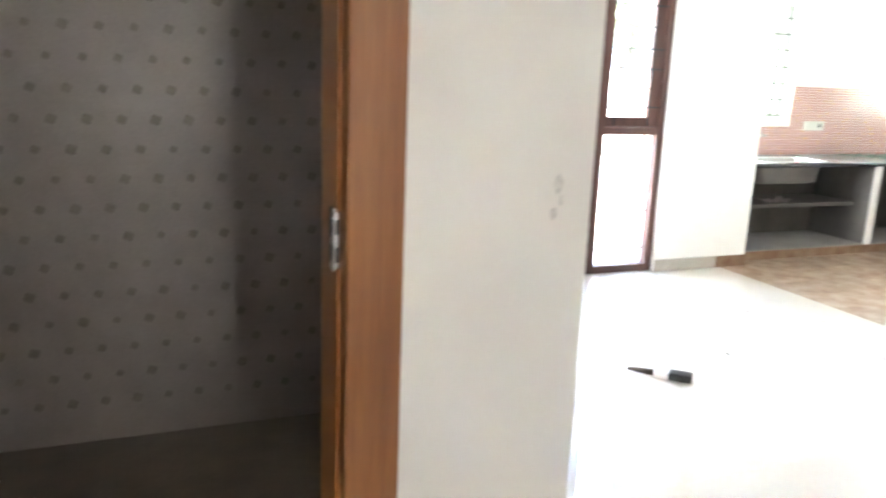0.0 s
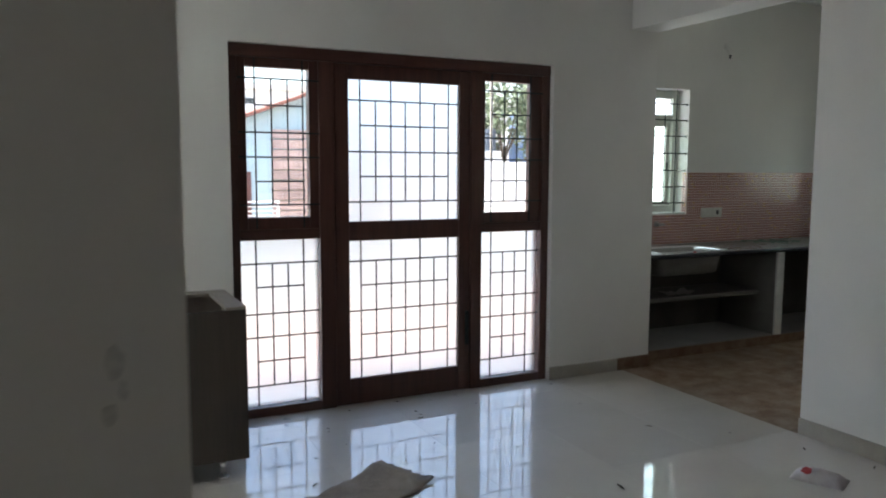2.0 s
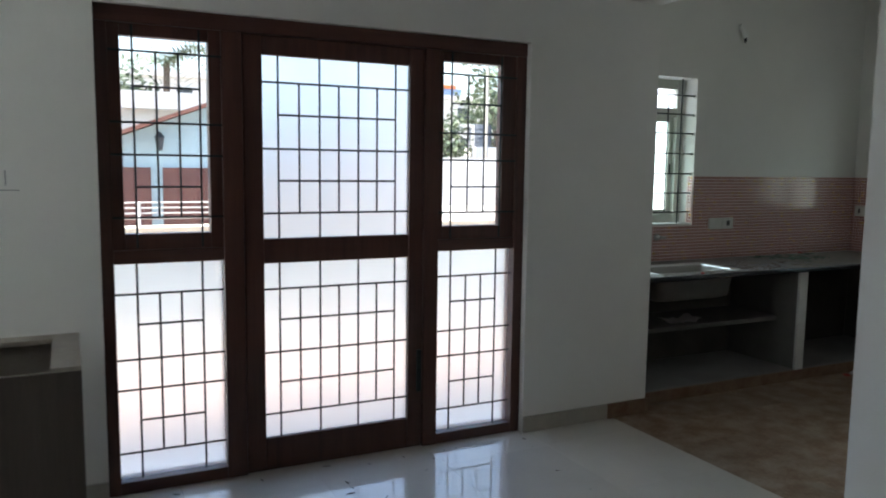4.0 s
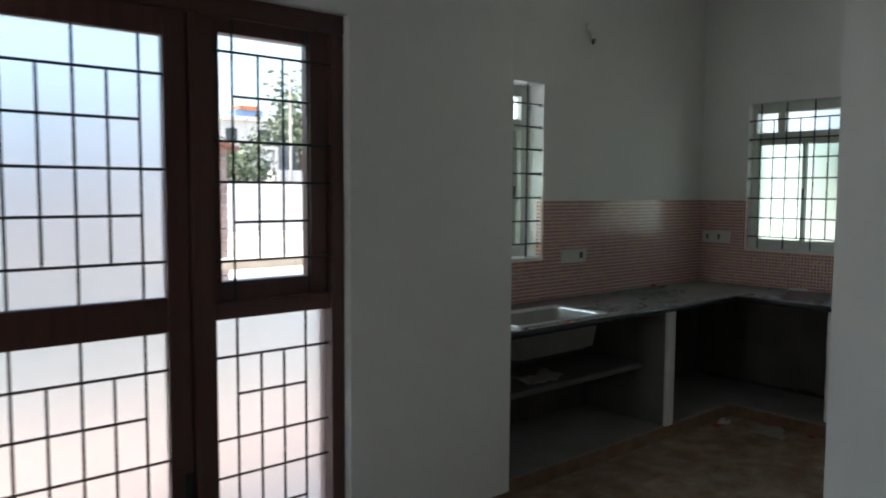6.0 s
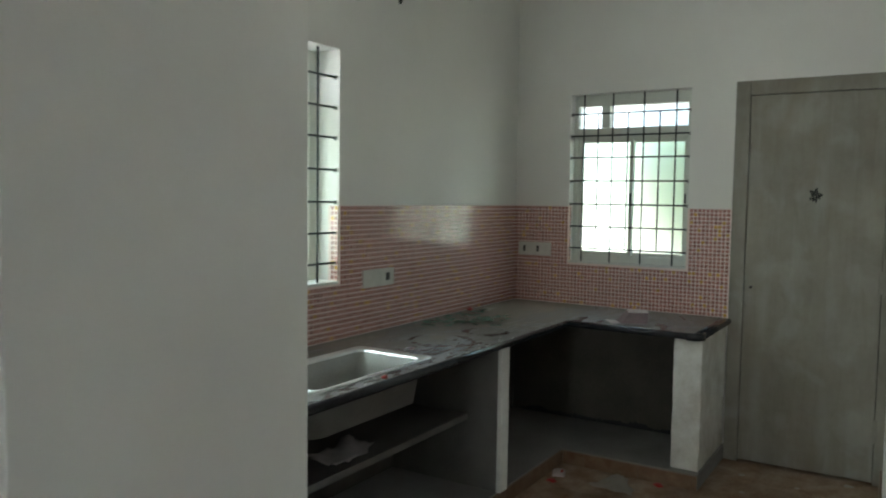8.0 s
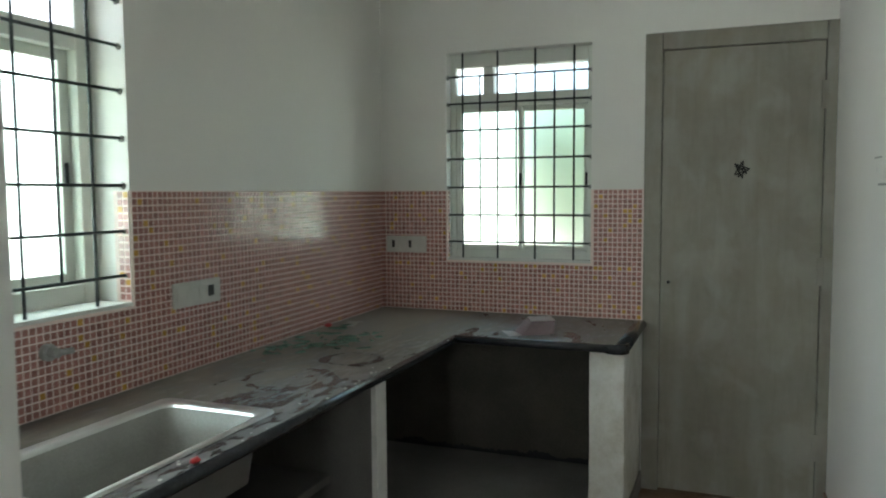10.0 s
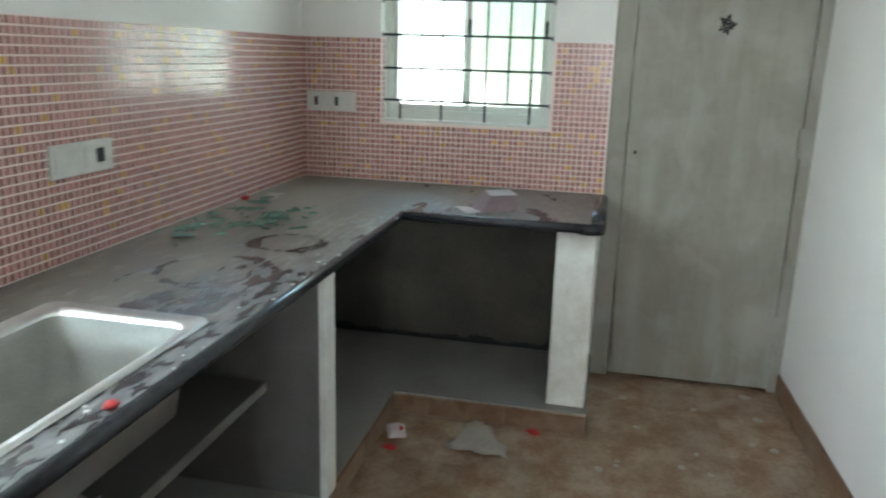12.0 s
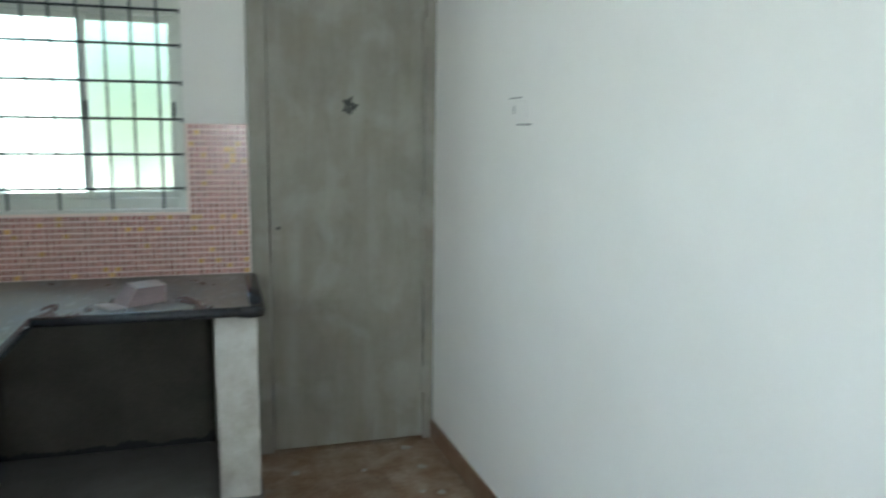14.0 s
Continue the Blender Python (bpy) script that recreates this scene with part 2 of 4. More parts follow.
TERRACOTTA = material("terracotta_paving", (0.44, 0.315, 0.26), 0.7, 0, 0.12, 3, 60, 0.2)
CREAM = material("cream_render", (0.64, 0.59, 0.48), 0.8, 0, 0.08, 2, 60, 0.2)
BLUEWALL = material("pale_blue_render", (0.46, 0.60, 0.63), 0.8, 0, 0.06, 2, 60, 0.2)
STONEBAND = material("salmon_stone_cladding", (0.52, 0.38, 0.33), 0.8, 0, 0.16, 5, 60, 0.3, piece="object")
ROOFTILE = material("red_roof_tile", (0.27, 0.12, 0.085), 0.7, 0, 0.15, 6, 60, 0.3)
DOORBROWN = material("brown_painted_door", (0.17, 0.075, 0.06), 0.5, 0, 0.12, 6, 60, 0.1)
CONCRETE = material("sunlit_concrete", (0.42, 0.39, 0.35), 0.85, 0, 0.12, 0.6, 20, 0.2)
WHITEWALL = material("white_compound_wall", (0.72, 0.70, 0.66), 0.8, 0, 0.06, 1, 20, 0.2)
GROUND = material("pale_dusty_ground", (0.36, 0.31, 0.25), 0.9, 0, 0.15, 0.3, 6, 0.2)
LEAF = material("leaf_green", (0.16, 0.21, 0.12), 0.6, 0, 0.3, 1, 12, 0.0, piece="island")
BARK = material("bark", (0.12, 0.09, 0.065), 0.9, 0, 0.2, 5, 40, 0.4)
TANKBLUE = material("dark_tank_plastic", (0.06, 0.075, 0.10), 0.5, 0, 0.1, 2, 40, 0.0)
BLUEPAINT = material("blue_building_paint", (0.20, 0.30, 0.48), 0.8, 0, 0.08, 0.5, 10, 0.1)
ORANGE = material("orange_sheet", (0.75, 0.20, 0.06), 0.6, 0, 0.1, 1, 10, 0.1)
DARKPANE = material("dark_window_pane", (0.05, 0.06, 0.07), 0.15, 0, 0.1, 2, 20, 0.0)

# ---- mesh helpers ----
def box(bm, a, b, bevel=0.0):
    """A box from corner a to corner b in bm, its edges rounded by bevel."""
    x0, y0, z0 = (min(p, q) for p, q in zip(a, b))
    x1, y1, z1 = (max(p, q) for p, q in zip(a, b))
    v = [bm.verts.new(c) for c in ((x0, y0, z0), (x1, y0, z0), (x1, y1, z0), (x0, y1, z0), (x0, y0, z1), (x1, y0, z1), (x1, y1, z1), (x0, y1, z1))]
    f = [bm.faces.new([v[i] for i in q]) for q in ((3, 2, 1, 0), (4, 5, 6, 7), (0, 1, 5, 4), (1, 2, 6, 5), (2, 3, 7, 6), (3, 0, 4, 7))]
    if bevel:
        edges = list({e for g in f for e in g.edges})
        bmesh.ops.bevel(bm, geom=edges, offset=bevel, segments=2, affect="EDGES", profile=0.5)
    return bm


def boxes(*pairs, bevel=0.0):
    bm = bmesh.new()
    for a, b in pairs:
        box(bm, a, b, bevel)
    return bm


def rod(bm, a, b, r=0.005, sides=8, r2=None):
    a, b = Vector(a), Vector(b)
    d = b - a
    m = Matrix.Translation((a + b) / 2) @ d.to_track_quat("Z", "Y").to_matrix().to_4x4()
    bmesh.ops.create_cone(bm, cap_ends=True, segments=sides, radius1=r, radius2=r if r2 is None else r2, depth=d.length, matrix=m)
    return bm


def mesh_of(name, bm, mat, smooth=False):
    me = bpy.data.meshes.new(name)
    bm.to_mesh(me)
    bm.free()
    me.materials.append(mat)
    if smooth:
        for p in me.polygons:
            p.use_smooth = True
    return me


def part(name, bm, mat, parent, label="", smooth=False):
    ob = new(name, mesh_of(name, bm, mat, smooth))
    ob.parent = parent
    return tagged(ob, label)


def thing(name, bm, mat, label, category="", kind="", group="", smooth=False):
    return tagged(new(name, mesh_of(name, bm, mat, smooth)), label, category, group, kind)


def holder(name, label, category, group="", kind=""):
    return tagged(new(name), label, category, group, kind)


def structure(name, bm, mat, label, category="wall"):
    return thing(name, bm, mat, label, category, "structure")


def slab(us, vs, gone, place, depth):
    """One plate on a grid of lines us, vs without the cells in gone, raised to 3D by place(u, v) and extruded by depth."""
    bm = bmesh.new()
    g = {(i, j): bm.verts.new(place(u, v)) for i, u in enumerate(us) for j, v in enumerate(vs)}
    f = [bm.faces.new((g[i, j], g[i + 1, j], g[i + 1, j + 1], g[i, j + 1])) for i in range(len(us) - 1) for j in range(len(vs) - 1) if (i, j) not in gone]
    e = bmesh.ops.extrude_face_region(bm, geom=f)
    bmesh.ops.translate(bm, verts=[v for v in e["geom"] if isinstance(v, bmesh.types.BMVert)], vec=depth)
    for v in [v for v in bm.verts if not v.link_faces]:
        bm.verts.remove(v)
    bmesh.ops.recalc_face_normals(bm, faces=bm.faces)
    return bm


def skewed(bm):
    """The kitchen's south wall and what is on it run 1.8 degrees off the axis."""
    bm.transform(Matrix.Translation((5.19, 3.895, 0)) @ Matrix.Rotation(radians(1.82), 4, "Z") @ Matrix.Translation((-5.19, -3.895, 0)))
    return bm


# ---- the shell ----
H = 2.95
wall_north = structure("wall_north", slab((-0.5, 2.235, 4.325, 5.19), (0, 2.105, H), {(1, 0)}, lambda u, v: (u, 5.375, v), (0, 0.23, 0)), PAINT, "off-white plastered wall around the tall wooden window door")
wall_return = structure("wall_return", boxes(((4.96, 5.605, 0), (5.19, 6.337, H))), PAINT, "off-white end wall beside the counter")
W1 = (5.25, 6.207, 1.055, 2.105)
wall_kn = structure("wall_kitchen_north", slab((5.19, W1[0], W1[1], 8.215), (0, W1[2], W1[3], H), {(1, 1)}, lambda u, v: (u, 6.107, v), (0, 0.23, 0)), PAINT, "off-white kitchen wall above the sink counter")
W2 = (5.012, 5.742, 1.058, 2.095)
wall_ke = structure("wall_kitchen_east", slab((3.65, 3.985, 4.76, W2[0], W2[1], 6.107), (0, W2[2], W2[3], 2.1, H), {(1, 0), (1, 1), (1, 2), (3, 1)}, lambda u, v: (7.985, u, v), (0.23, 0, 0)), PAINT, "off-white kitchen wall with window and grey door")
wall_ks = structure("wall_kitchen_south", skewed(boxes(((5.19, 3.665, 0), (7.99, 3.895, H)))), PAINT, "plain off-white kitchen wall, brightly lit")
wall_part = structure("wall_partition", slab((-1.5, 3.895, 5.375), (0, 2.385, H), {(1, 0)}, lambda u, v: (4.96, u, v), (0.23, 0, 0)), PAINT, "off-white partition wall with a beam over the kitchen opening")
wall_bs = structure("wall_bathroom_south", slab((-0.5, 0.24, 1.175, 1.55), (0, 2.15, H), {(1, 0)}, lambda u, v: (u, 1.97, v), (0, 0.12, 0)), PAINT, "off-white wall beside the bathroom doorway")
wall_be = structure("wall_bathroom_east", boxes(((1.43, 2.09, 0), (1.55, 3.69, H))), PAINT, "off-white wall between bathroom and hall")
wall_bn = structure("wall_bathroom_north", boxes(((-0.5, 3.69, 0), (1.55, 3.81, H))), PAINT, "off-white wall behind the bathroom")
# Opening for the unseen west window, added with its fill lamp.
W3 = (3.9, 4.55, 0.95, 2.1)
# The smaller hole is for the added bathroom ventilator.
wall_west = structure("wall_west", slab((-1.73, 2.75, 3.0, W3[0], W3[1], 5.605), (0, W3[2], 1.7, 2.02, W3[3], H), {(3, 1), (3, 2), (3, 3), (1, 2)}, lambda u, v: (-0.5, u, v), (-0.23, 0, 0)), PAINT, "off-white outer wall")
# Opening for the unseen south window, made to let fill light in.
W4 = (0.9, 1.4, 0.95, 2.1)
wall_south = structure("wall_south", slab((-0.5, W4[0], W4[1], 5.19), (0, W4[2], W4[3], H), {(1, 1)}, lambda u, v: (u, -1.5, v), (0, -0.23, 0)), PAINT, "off-white outer wall")
ceiling = structure("ceiling", boxes(((-0.73, -1.73, H), (8.215, 6.337, H + 0.15))), CEIL, "flat white painted ceiling", "ceiling")
floor = structure("floor", boxes(((-0.73, -1.73, -0.15), (8.215, 6.337, -0.004))), GROUT, "floor bed under the tiles", "floor")

structure("floor_kitchen_bed", boxes(((4.947, 3.6, -0.0038), (8.0, 6.107, -0.0016))), BROWN_SKIRT, "brown joint bed under the kitchen tiles", "floor")

# ---- the tall window door in the living room ----
window_door = holder("window_1", "dark red-brown wooden window door with iron grilles and frosted glass", "window", kind="structure")
FY = 5.412
for x0, x1 in ((2.236, 2.286), (2.745, 2.835), (3.735, 3.815), (4.268, 4.324)):
    part("post", boxes(((x0, FY, 0), (x1, FY + 0.10, 2.035)), bevel=0.004), TEAK, window_door)
part("head", boxes(((2.236, FY - 0.004, 2.035), (4.324, FY + 0.10, 2.104)), bevel=0.004), TEAK_H, window_door)
part("threshold", boxes(((2.286, FY + 0.004, 0), (2.745, FY + 0.10, 0.055)), ((3.815, FY + 0.004, 0), (4.268, FY + 0.10, 0.055)), ((2.835, FY + 0.02, 0), (3.735, FY + 0.10, 0.035)), bevel=0.003), TEAK_H, window_door)
for x0, x1 in ((2.286, 2.745), (3.815, 4.268)):
    part("transom", boxes(((x0, FY + 0.006, 1.022), (x1, FY + 0.10, 1.082)), bevel=0.006), TEAK_H, window_door)


def pane(x0, x1, z0, z1, y, mat, parent, label):
    ob = part("pane", boxes(((x0, y, z0), (x1, y + 0.005, z1))), mat, parent, label)
    ob.visible_shadow = False
    return ob


def grille(parent, x0, x1, z0, z1, y, full_v, short_v, full_h, short_h):
    """Thin welded rods: full_* run across the opening, short_* stop at the outer full rods. Fractions of the opening."""
    X = lambda f: x0 + (x1 - x0) * f
    Z = lambda f: z1 - (z1 - z0) * f
    for f in full_v:
        part("grille_rod", rod(bmesh.new(), (X(f), y, z0), (X(f), y, z1), 0.0048), IRON, parent)
    for f in short_v:
        part("grille_rod", rod(bmesh.new(), (X(f), y, Z(full_h[-1])), (X(f), y, Z(full_h[0])), 0.0048), IRON, parent)
    for f in full_h:
        part("grille_rod", rod(bmesh.new(), (x0, y - 0.006, Z(f)), (x1, y - 0.006, Z(f)), 0.0048), IRON, parent)
    for f in short_h:
        part("grille_rod", rod(bmesh.new(), (X(full_v[0]), y - 0.006, Z(f)), (X(full_v[-1]), y - 0.006, Z(f)), 0.0048), IRON, parent)


for x0, x1, g0, g1 in ((2.286, 2.745, 2.335, 2.692), (3.815, 4.268, 3.847, 4.192)):
    part("sash", boxes(((x0 - 0.008, FY + 0.022, 1.076), (g0, FY + 0.085, 2.042)), ((g1, FY + 0.022, 1.076), (x1 + 0.008, FY + 0.085, 2.042)), ((g0, FY + 0.024, 1.986), (g1, FY + 0.083, 2.042)), ((g0, FY + 0.024, 1.076), (g1, FY + 0.083, 1.15)), bevel=0.004), TEAK, window_door)
    pane(g0 - 0.004, g1 + 0.004, 1.146, 1.99, FY + 0.06, CLEAR, window_door, "clear glass pane")
    grille(window_door, x0, x1, 1.09, 2.03, FY + 0.013, (0.21, 0.80) if x0 < 3 else (0.16, 0.80), (0.41, 0.61) if x0 < 3 else (0.37, 0.58), (0.115, 0.43, 0.575, 0.86), (0.27, 0.72))
    pane(x0 - 0.004, x1 + 0.004, 0.052, 1.026, FY + 0.06, FROST, window_door, "frosted glass pane")
    grille(window_door, x0, x1, 0.055, 1.022, FY + 0.04, (0.2, 0.8), (0.4, 0.6), (0.14, 0.44, 0.58, 0.875), (0.28, 0.725))
leaf = part("door_leaf", boxes(((2.838, FY + 0.01, 0.012), (2.926, FY + 0.05, 2.034)), ((3.654, FY + 0.01, 0.012), (3.732, FY + 0.05, 2.034)), ((2.926, FY + 0.013, 1.948), (3.654, FY + 0.05, 2.034)), ((2.926, FY + 0.013, 0.998), (3.654, FY + 0.05, 1.114)), ((2.926, FY + 0.013, 0.012), (3.654, FY + 0.05, 0.16)), bevel=0.005), TEAK, window_door)
for z0, z1 in ((1.114, 1.948), (0.16, 0.998)):
    pane(2.922, 3.658, z0 - 0.004, z1 + 0.004, FY + 0.032, FROST, leaf, "frosted glass pane")
    grille(leaf, 2.926, 3.654, z0, z1, FY + 0.02, (0.1, 0.37, 0.635, 0.9), (0.235, 0.5, 0.767), (0.145, 0.505, 0.86), (0.32, 0.68))
part("rebate", boxes(((2.83, FY + 0.056, 0.035), (2.86, FY + 0.099, 2.034)), ((3.71, FY + 0.056, 0.035), (3.74, FY + 0.099, 2.034)), ((2.86, FY + 0.056, 2.0), (3.71, FY + 0.099, 2.04))), TEAK, window_door)
part("bolt", boxes(((3.70, FY - 0.006, 0.30), (3.722, FY + 0.01, 0.52)), ((3.704, FY - 0.012, 0.36), (3.718, FY - 0.006, 0.40)), bevel=0.002), IRON, leaf, "dark tower bolt")

# ---- kitchen windows ----
def kitchen_window(name, label, width, z0, z1, m, y0=0.13, stile=0.06, lip=0.035, low=0.07, split=0.21, rod_y=0.02, reach=0.012):
    """White sliding window with a transom, its rods on the room side; local x along the wall, y outward."""
    win = holder(name, label, "window", kind="structure")
    h = z1 - z0
    y1 = y0 + 0.07
    part("window_frame", boxes(((0.002, y0, 0.002), (stile, y1, h - 0.002)), ((width - stile, y0, 0.002), (width - 0.002, y1, h - 0.002)), ((stile, y0 + 0.002, h - 0.07), (width - stile, y1, h - 0.002)), ((stile, y0 + 0.002, 0.002), (width - stile, y1, low)), ((stile, y0 + 0.002, h - 0.27), (width - stile, y1, h - 0.205)), ((split, y0 + 0.002, h - 0.205), (split + 0.055, y1, h - 0.07)), bevel=0.004), UPVC, win)
    for a, b, d in ((stile, width / 2 + 0.012, 0.0), (width / 2 - 0.012, width - stile, 0.025)):
        s = part("sliding_sash", boxes(((a, y0 + 0.012 + d, low), (a + lip, y0 + 0.036 + d, h - 0.27)), ((b - lip, y0 + 0.012 + d, low), (b, y0 + 0.036 + d, h - 0.27)), ((a + lip, y0 + 0.013 + d, low), (b - lip, y0 + 0.036 + d, low + lip)), ((a + lip, y0 + 0.013 + d, h - 0.27 - lip), (b - lip, y0 + 0.036 + d, h - 0.27)), bevel=0.003), UPVC, win)
        p = part("pane", boxes(((a + lip - 0.005, y0 + 0.022 + d, low + lip - 0.005), (b - lip + 0.005, y0 + 0.027 + d, h - 0.265 - lip))), FROST_GREEN, s, "greenish frosted glass pane")
        p.visible_shadow = False
        part("sash_latch", boxes(((b - lip + 0.008, y0 + 0.004 + d, h * 0.36), (b - lip + 0.02, y0 + 0.012 + d, h * 0.42)), bevel=0.002), BLACK, s, "small black latch")
    for a, b in ((stile - 0.005, split + 0.005), (split + 0.05, width - stile + 0.005)):
        p = part("pane", boxes(((a, y0 + 0.03, h - 0.21), (b, y0 + 0.035, h - 0.065))), FROST, win, "frosted glass pane")
        p.visible_shadow = False
    part("window_sill", boxes(((0.001, 0.002, 0.0), (width - 0.001, y0, 0.012)), bevel=0.002), LIME, win, "white plastered sill")
    Z = lambda f: h - h * f
    hs = (0.117, 0.245, 0.373, 0.51, 0.647, 0.78, 0.91)
    for f in hs:
        part("grille_rod", rod(bmesh.new(), (-0.012, rod_y, Z(f)), (width + reach, rod_y, Z(f)), 0.005), IRON, win)
        for end in (0.004, width - 0.004):
            plug = bmesh.new()
            bmesh.ops.create_icosphere(plug, subdivisions=1, radius=0.011, matrix=Matrix.Translation((end, rod_y + 0.001, Z(f) - 0.002)))
            for w in plug.verts:
                w.co += Vector((0, 0, 0.006)) * noise.noise(w.co * 90)
            part("cement_plug", plug, CEMENT, win, "rough grey cement plug")
    for f in (0.11, 0.36, 0.62, 0.88):
        part("grille_rod", rod(bmesh.new(), (width * f, rod_y + 0.008, 0.01), (width * f, rod_y + 0.008, h - 0.004), 0.005), IRON, win)
    for f in (0.235, 0.49, 0.75):
        part("grille_rod", rod(bmesh.new(), (width * f, rod_y + 0.008, Z(hs[-1])), (width * f, rod_y + 0.008, Z(hs[0])), 0.005), IRON, win)
    win.matrix_basis = m
    return win


kitchen_window("window_2", "added unseen white sliding window with dark iron rods above the sink", W1[1] - W1[0], W1[2], W1[3], pose(W1[0], 6.107, W1[2]))
kitchen_window("window_3", "added unseen white sliding window with dark iron rods over the counter", W2[1] - W2[0], W2[2], W2[3], pose(7.985, W2[1], W2[2], 0, 0, -90), 0.06, 0.03, 0.024, 0.052, 0.175, 0.012, 0.02)
# Unseen slab, added to block direct sun from the west window.
thing("sunshade", boxes(((-1.6, 3.4, 2.2), (-0.731, 5.1, 2.29))), CEMENT, "unseen concrete slab added to keep sun out of the west window", "sunshade")
# Unseen west window, added around the fill lamp's opening.
kitchen_window("window_4_added", "added unseen white sliding window with dark iron rods", W3[1] - W3[0], W3[2], W3[3], pose(-0.5, W3[0], W3[2], 0, 0, 90))
# Unseen south window, added so light reaches the south-facing wall.
kitchen_window("window_5_added", "added unseen white sliding window with dark iron rods", W4[1] - W4[0], W4[2], W4[3], pose(W4[1], -1.5, W4[2], 0, 0, 180))

# Unseen ventilator, put in only to bring sky light into the bathroom.
vent = holder("window_6_added", "small frosted ventilator window, unseen, added to light the bathroom", "window", kind="structure")
part("window_frame", boxes(((-0.70, 2.75, 1.7), (-0.64, 2.77, 2.02)), ((-0.70, 2.98, 1.7), (-0.64, 3.0, 2.02)), ((-0.70, 2.77, 1.7), (-0.64, 2.98, 1.73)), ((-0.70, 2.77, 1.99), (-0.64, 2.98, 2.02))), UPVC, vent)
vent_pane = part("pane", boxes(((-0.675, 2.765, 1.725), (-0.67, 2.985, 1.995))), FROST, vent)
vent_pane.visible_shadow = False

# ---- grey back door ----
grey_door = holder("door_1", "closed grey-primed wooden back door with a scribbled star", "door", kind="structure")
DX = 7.968
part("door_frame", boxes(((DX, 4.692, 0), (8.10, 4.768, 2.108)), ((DX, 3.976, 0), (8.10, 4.028, 2.108)), ((DX + 0.002, 4.028, 2.03), (8.10, 4.692, 2.108)), bevel=0.004), PRIMER, grey_door)
dleaf = part("door_leaf", boxes(((DX + 0.008, 4.031, 0.012), (8.03, 4.689, 2.027)), bevel=0.003), PRIMER, grey_door)
# Hidden sheet behind the leaf, added to stop light leaking round its edges.
part("door_leak_block", boxes(((8.034, 4.0, 0.0), (8.06, 4.72, 2.06))), PRIMER, grey_door)
for z in (0.28, 1.05, 1.80):
    part("hinge", boxes(((DX - 0.003, 4.018, z - 0.06), (DX + 0.007, 4.044, z + 0.06)), bevel=0.002), PRIMER, dleaf)
part("latch_hole", rod(bmesh.new(), (DX + 0.006, 4.655, 0.983), (DX + 0.016, 4.655, 0.983), 0.008, 10), BLACK, dleaf)
star = bmesh.new()
pts = [Vector((DX + 0.006, 4.354 - dy, 1.489 + dz)) for dy, dz in ((-0.028, 0.028), (0.006, -0.038), (0.008, 0.04), (-0.028, -0.022), (0.036, 0.004), (-0.026, 0.026), (0.022, -0.018), (0.0, 0.034), (-0.012, -0.03), (0.03, 0.0), (-0.02, 0.01))]
for a, b in zip(pts, pts[1:]):
    rod(star, a, b, 0.0028, 5)
part("scribbled_star", star, INK, dleaf, "black marker star")

# ---- bathroom doorway ----
bath_frame = structure("door_frame_bathroom", boxes(((1.075, 1.950, 0), (1.176, 2.11, 2.15)), ((0.24, 1.950, 0), (0.341, 2.11, 2.15)), ((0.341, 1.952, 2.05), (1.075, 2.11, 2.15)), ((1.067, 1.985, 0), (1.075, 2.11, 2.04)), bevel=0.004), FRAMEWOOD, "orange-brown polished wooden door frame", "door frame")
part("strike_plate", boxes(((1.061, 1.989, 1.075), (1.068, 2.02, 1.185)), ((1.061, 1.984, 1.08), (1.074, 1.990, 1.18)), bevel=0.001), CHROME, bath_frame, "bright steel strike plate")
part("strike_slot", boxes(((1.0595, 1.996, 1.09), (1.062, 2.012, 1.12)), ((1.0595, 1.996, 1.135), (1.062, 2.012, 1.165)), ((1.064, 1.9825, 1.092), (1.071, 1.985, 1.118)), ((1.064, 1.9825, 1.14), (1.071, 1.985, 1.166))), BLACK, bath_frame)
bath_tiles = structure("wall_tiling_bathroom", boxes(((-0.5, 3.682, 0), (1.43, 3.69, 2.2))), BATHTILE, "taupe bathroom wall tiles with rows of small brown motifs", "wall tiles")
motif = bmesh.new()
rng = random.Random(5)
for j in range(20):
    for i in range(17):
        cx, cz = -0.42 + i * 0.112 + (j % 2) * 0.056, 0.16 + j * 0.105
        if cx > 1.4:
            continue
        r = rng.uniform(0.011, 0.016)
        for k in range(4):
            t = k * math.pi / 2 + 0.4
            bmesh.ops.create_circle(motif, cap_ends=True, segments=6, radius=r * 0.75, matrix=Matrix.Translation((cx + math.cos(t) * r * 0.6, 3.6812 - k * 0.00015, cz + math.sin(t) * r * 0.6)) @ Matrix.Rotation(math.pi / 2, 4, "X"))
tagged(part("motif", motif, DOT, bath_tiles, "small brown flower motifs"), kind="stuff")
structure("floor_bathroom", boxes(((-0.5, 2.09, -0.003), (1.43, 3.682, 0.001))), BATHFLOOR, "dark brown bathroom floor", "floor")

# ---- skirtings ----
structure("baseboard", boxes(((4.326, 5.361, 0.001), (4.90, 5.3745, 0.09)), ((4.946, -1.5, 0.001), (4.9595, 3.895, 0.09)), ((-0.5, 5.361, 0.001), (2.234, 5.3745, 0.09)), bevel=0.002), SKIRT, "greyish cream tile skirting", "skirting")
structure("baseboard_kitchen", boxes(((4.903, 5.361, 0.001), (5.19, 5.3745, 0.09)), ((5.1905, 5.361, 0.001), (5.203, 5.49, 0.09)), bevel=0.002), BROWN_SKIRT, "brown tile skirting", "skirting")
structure("baseboard_kitchen_south", skewed(boxes(((5.20, 3.8955, 0.001), (7.965, 3.908, 0.09)), bevel=0.002)), BROWN_SKIRT, "brown tile skirting, dusty", "skirting")

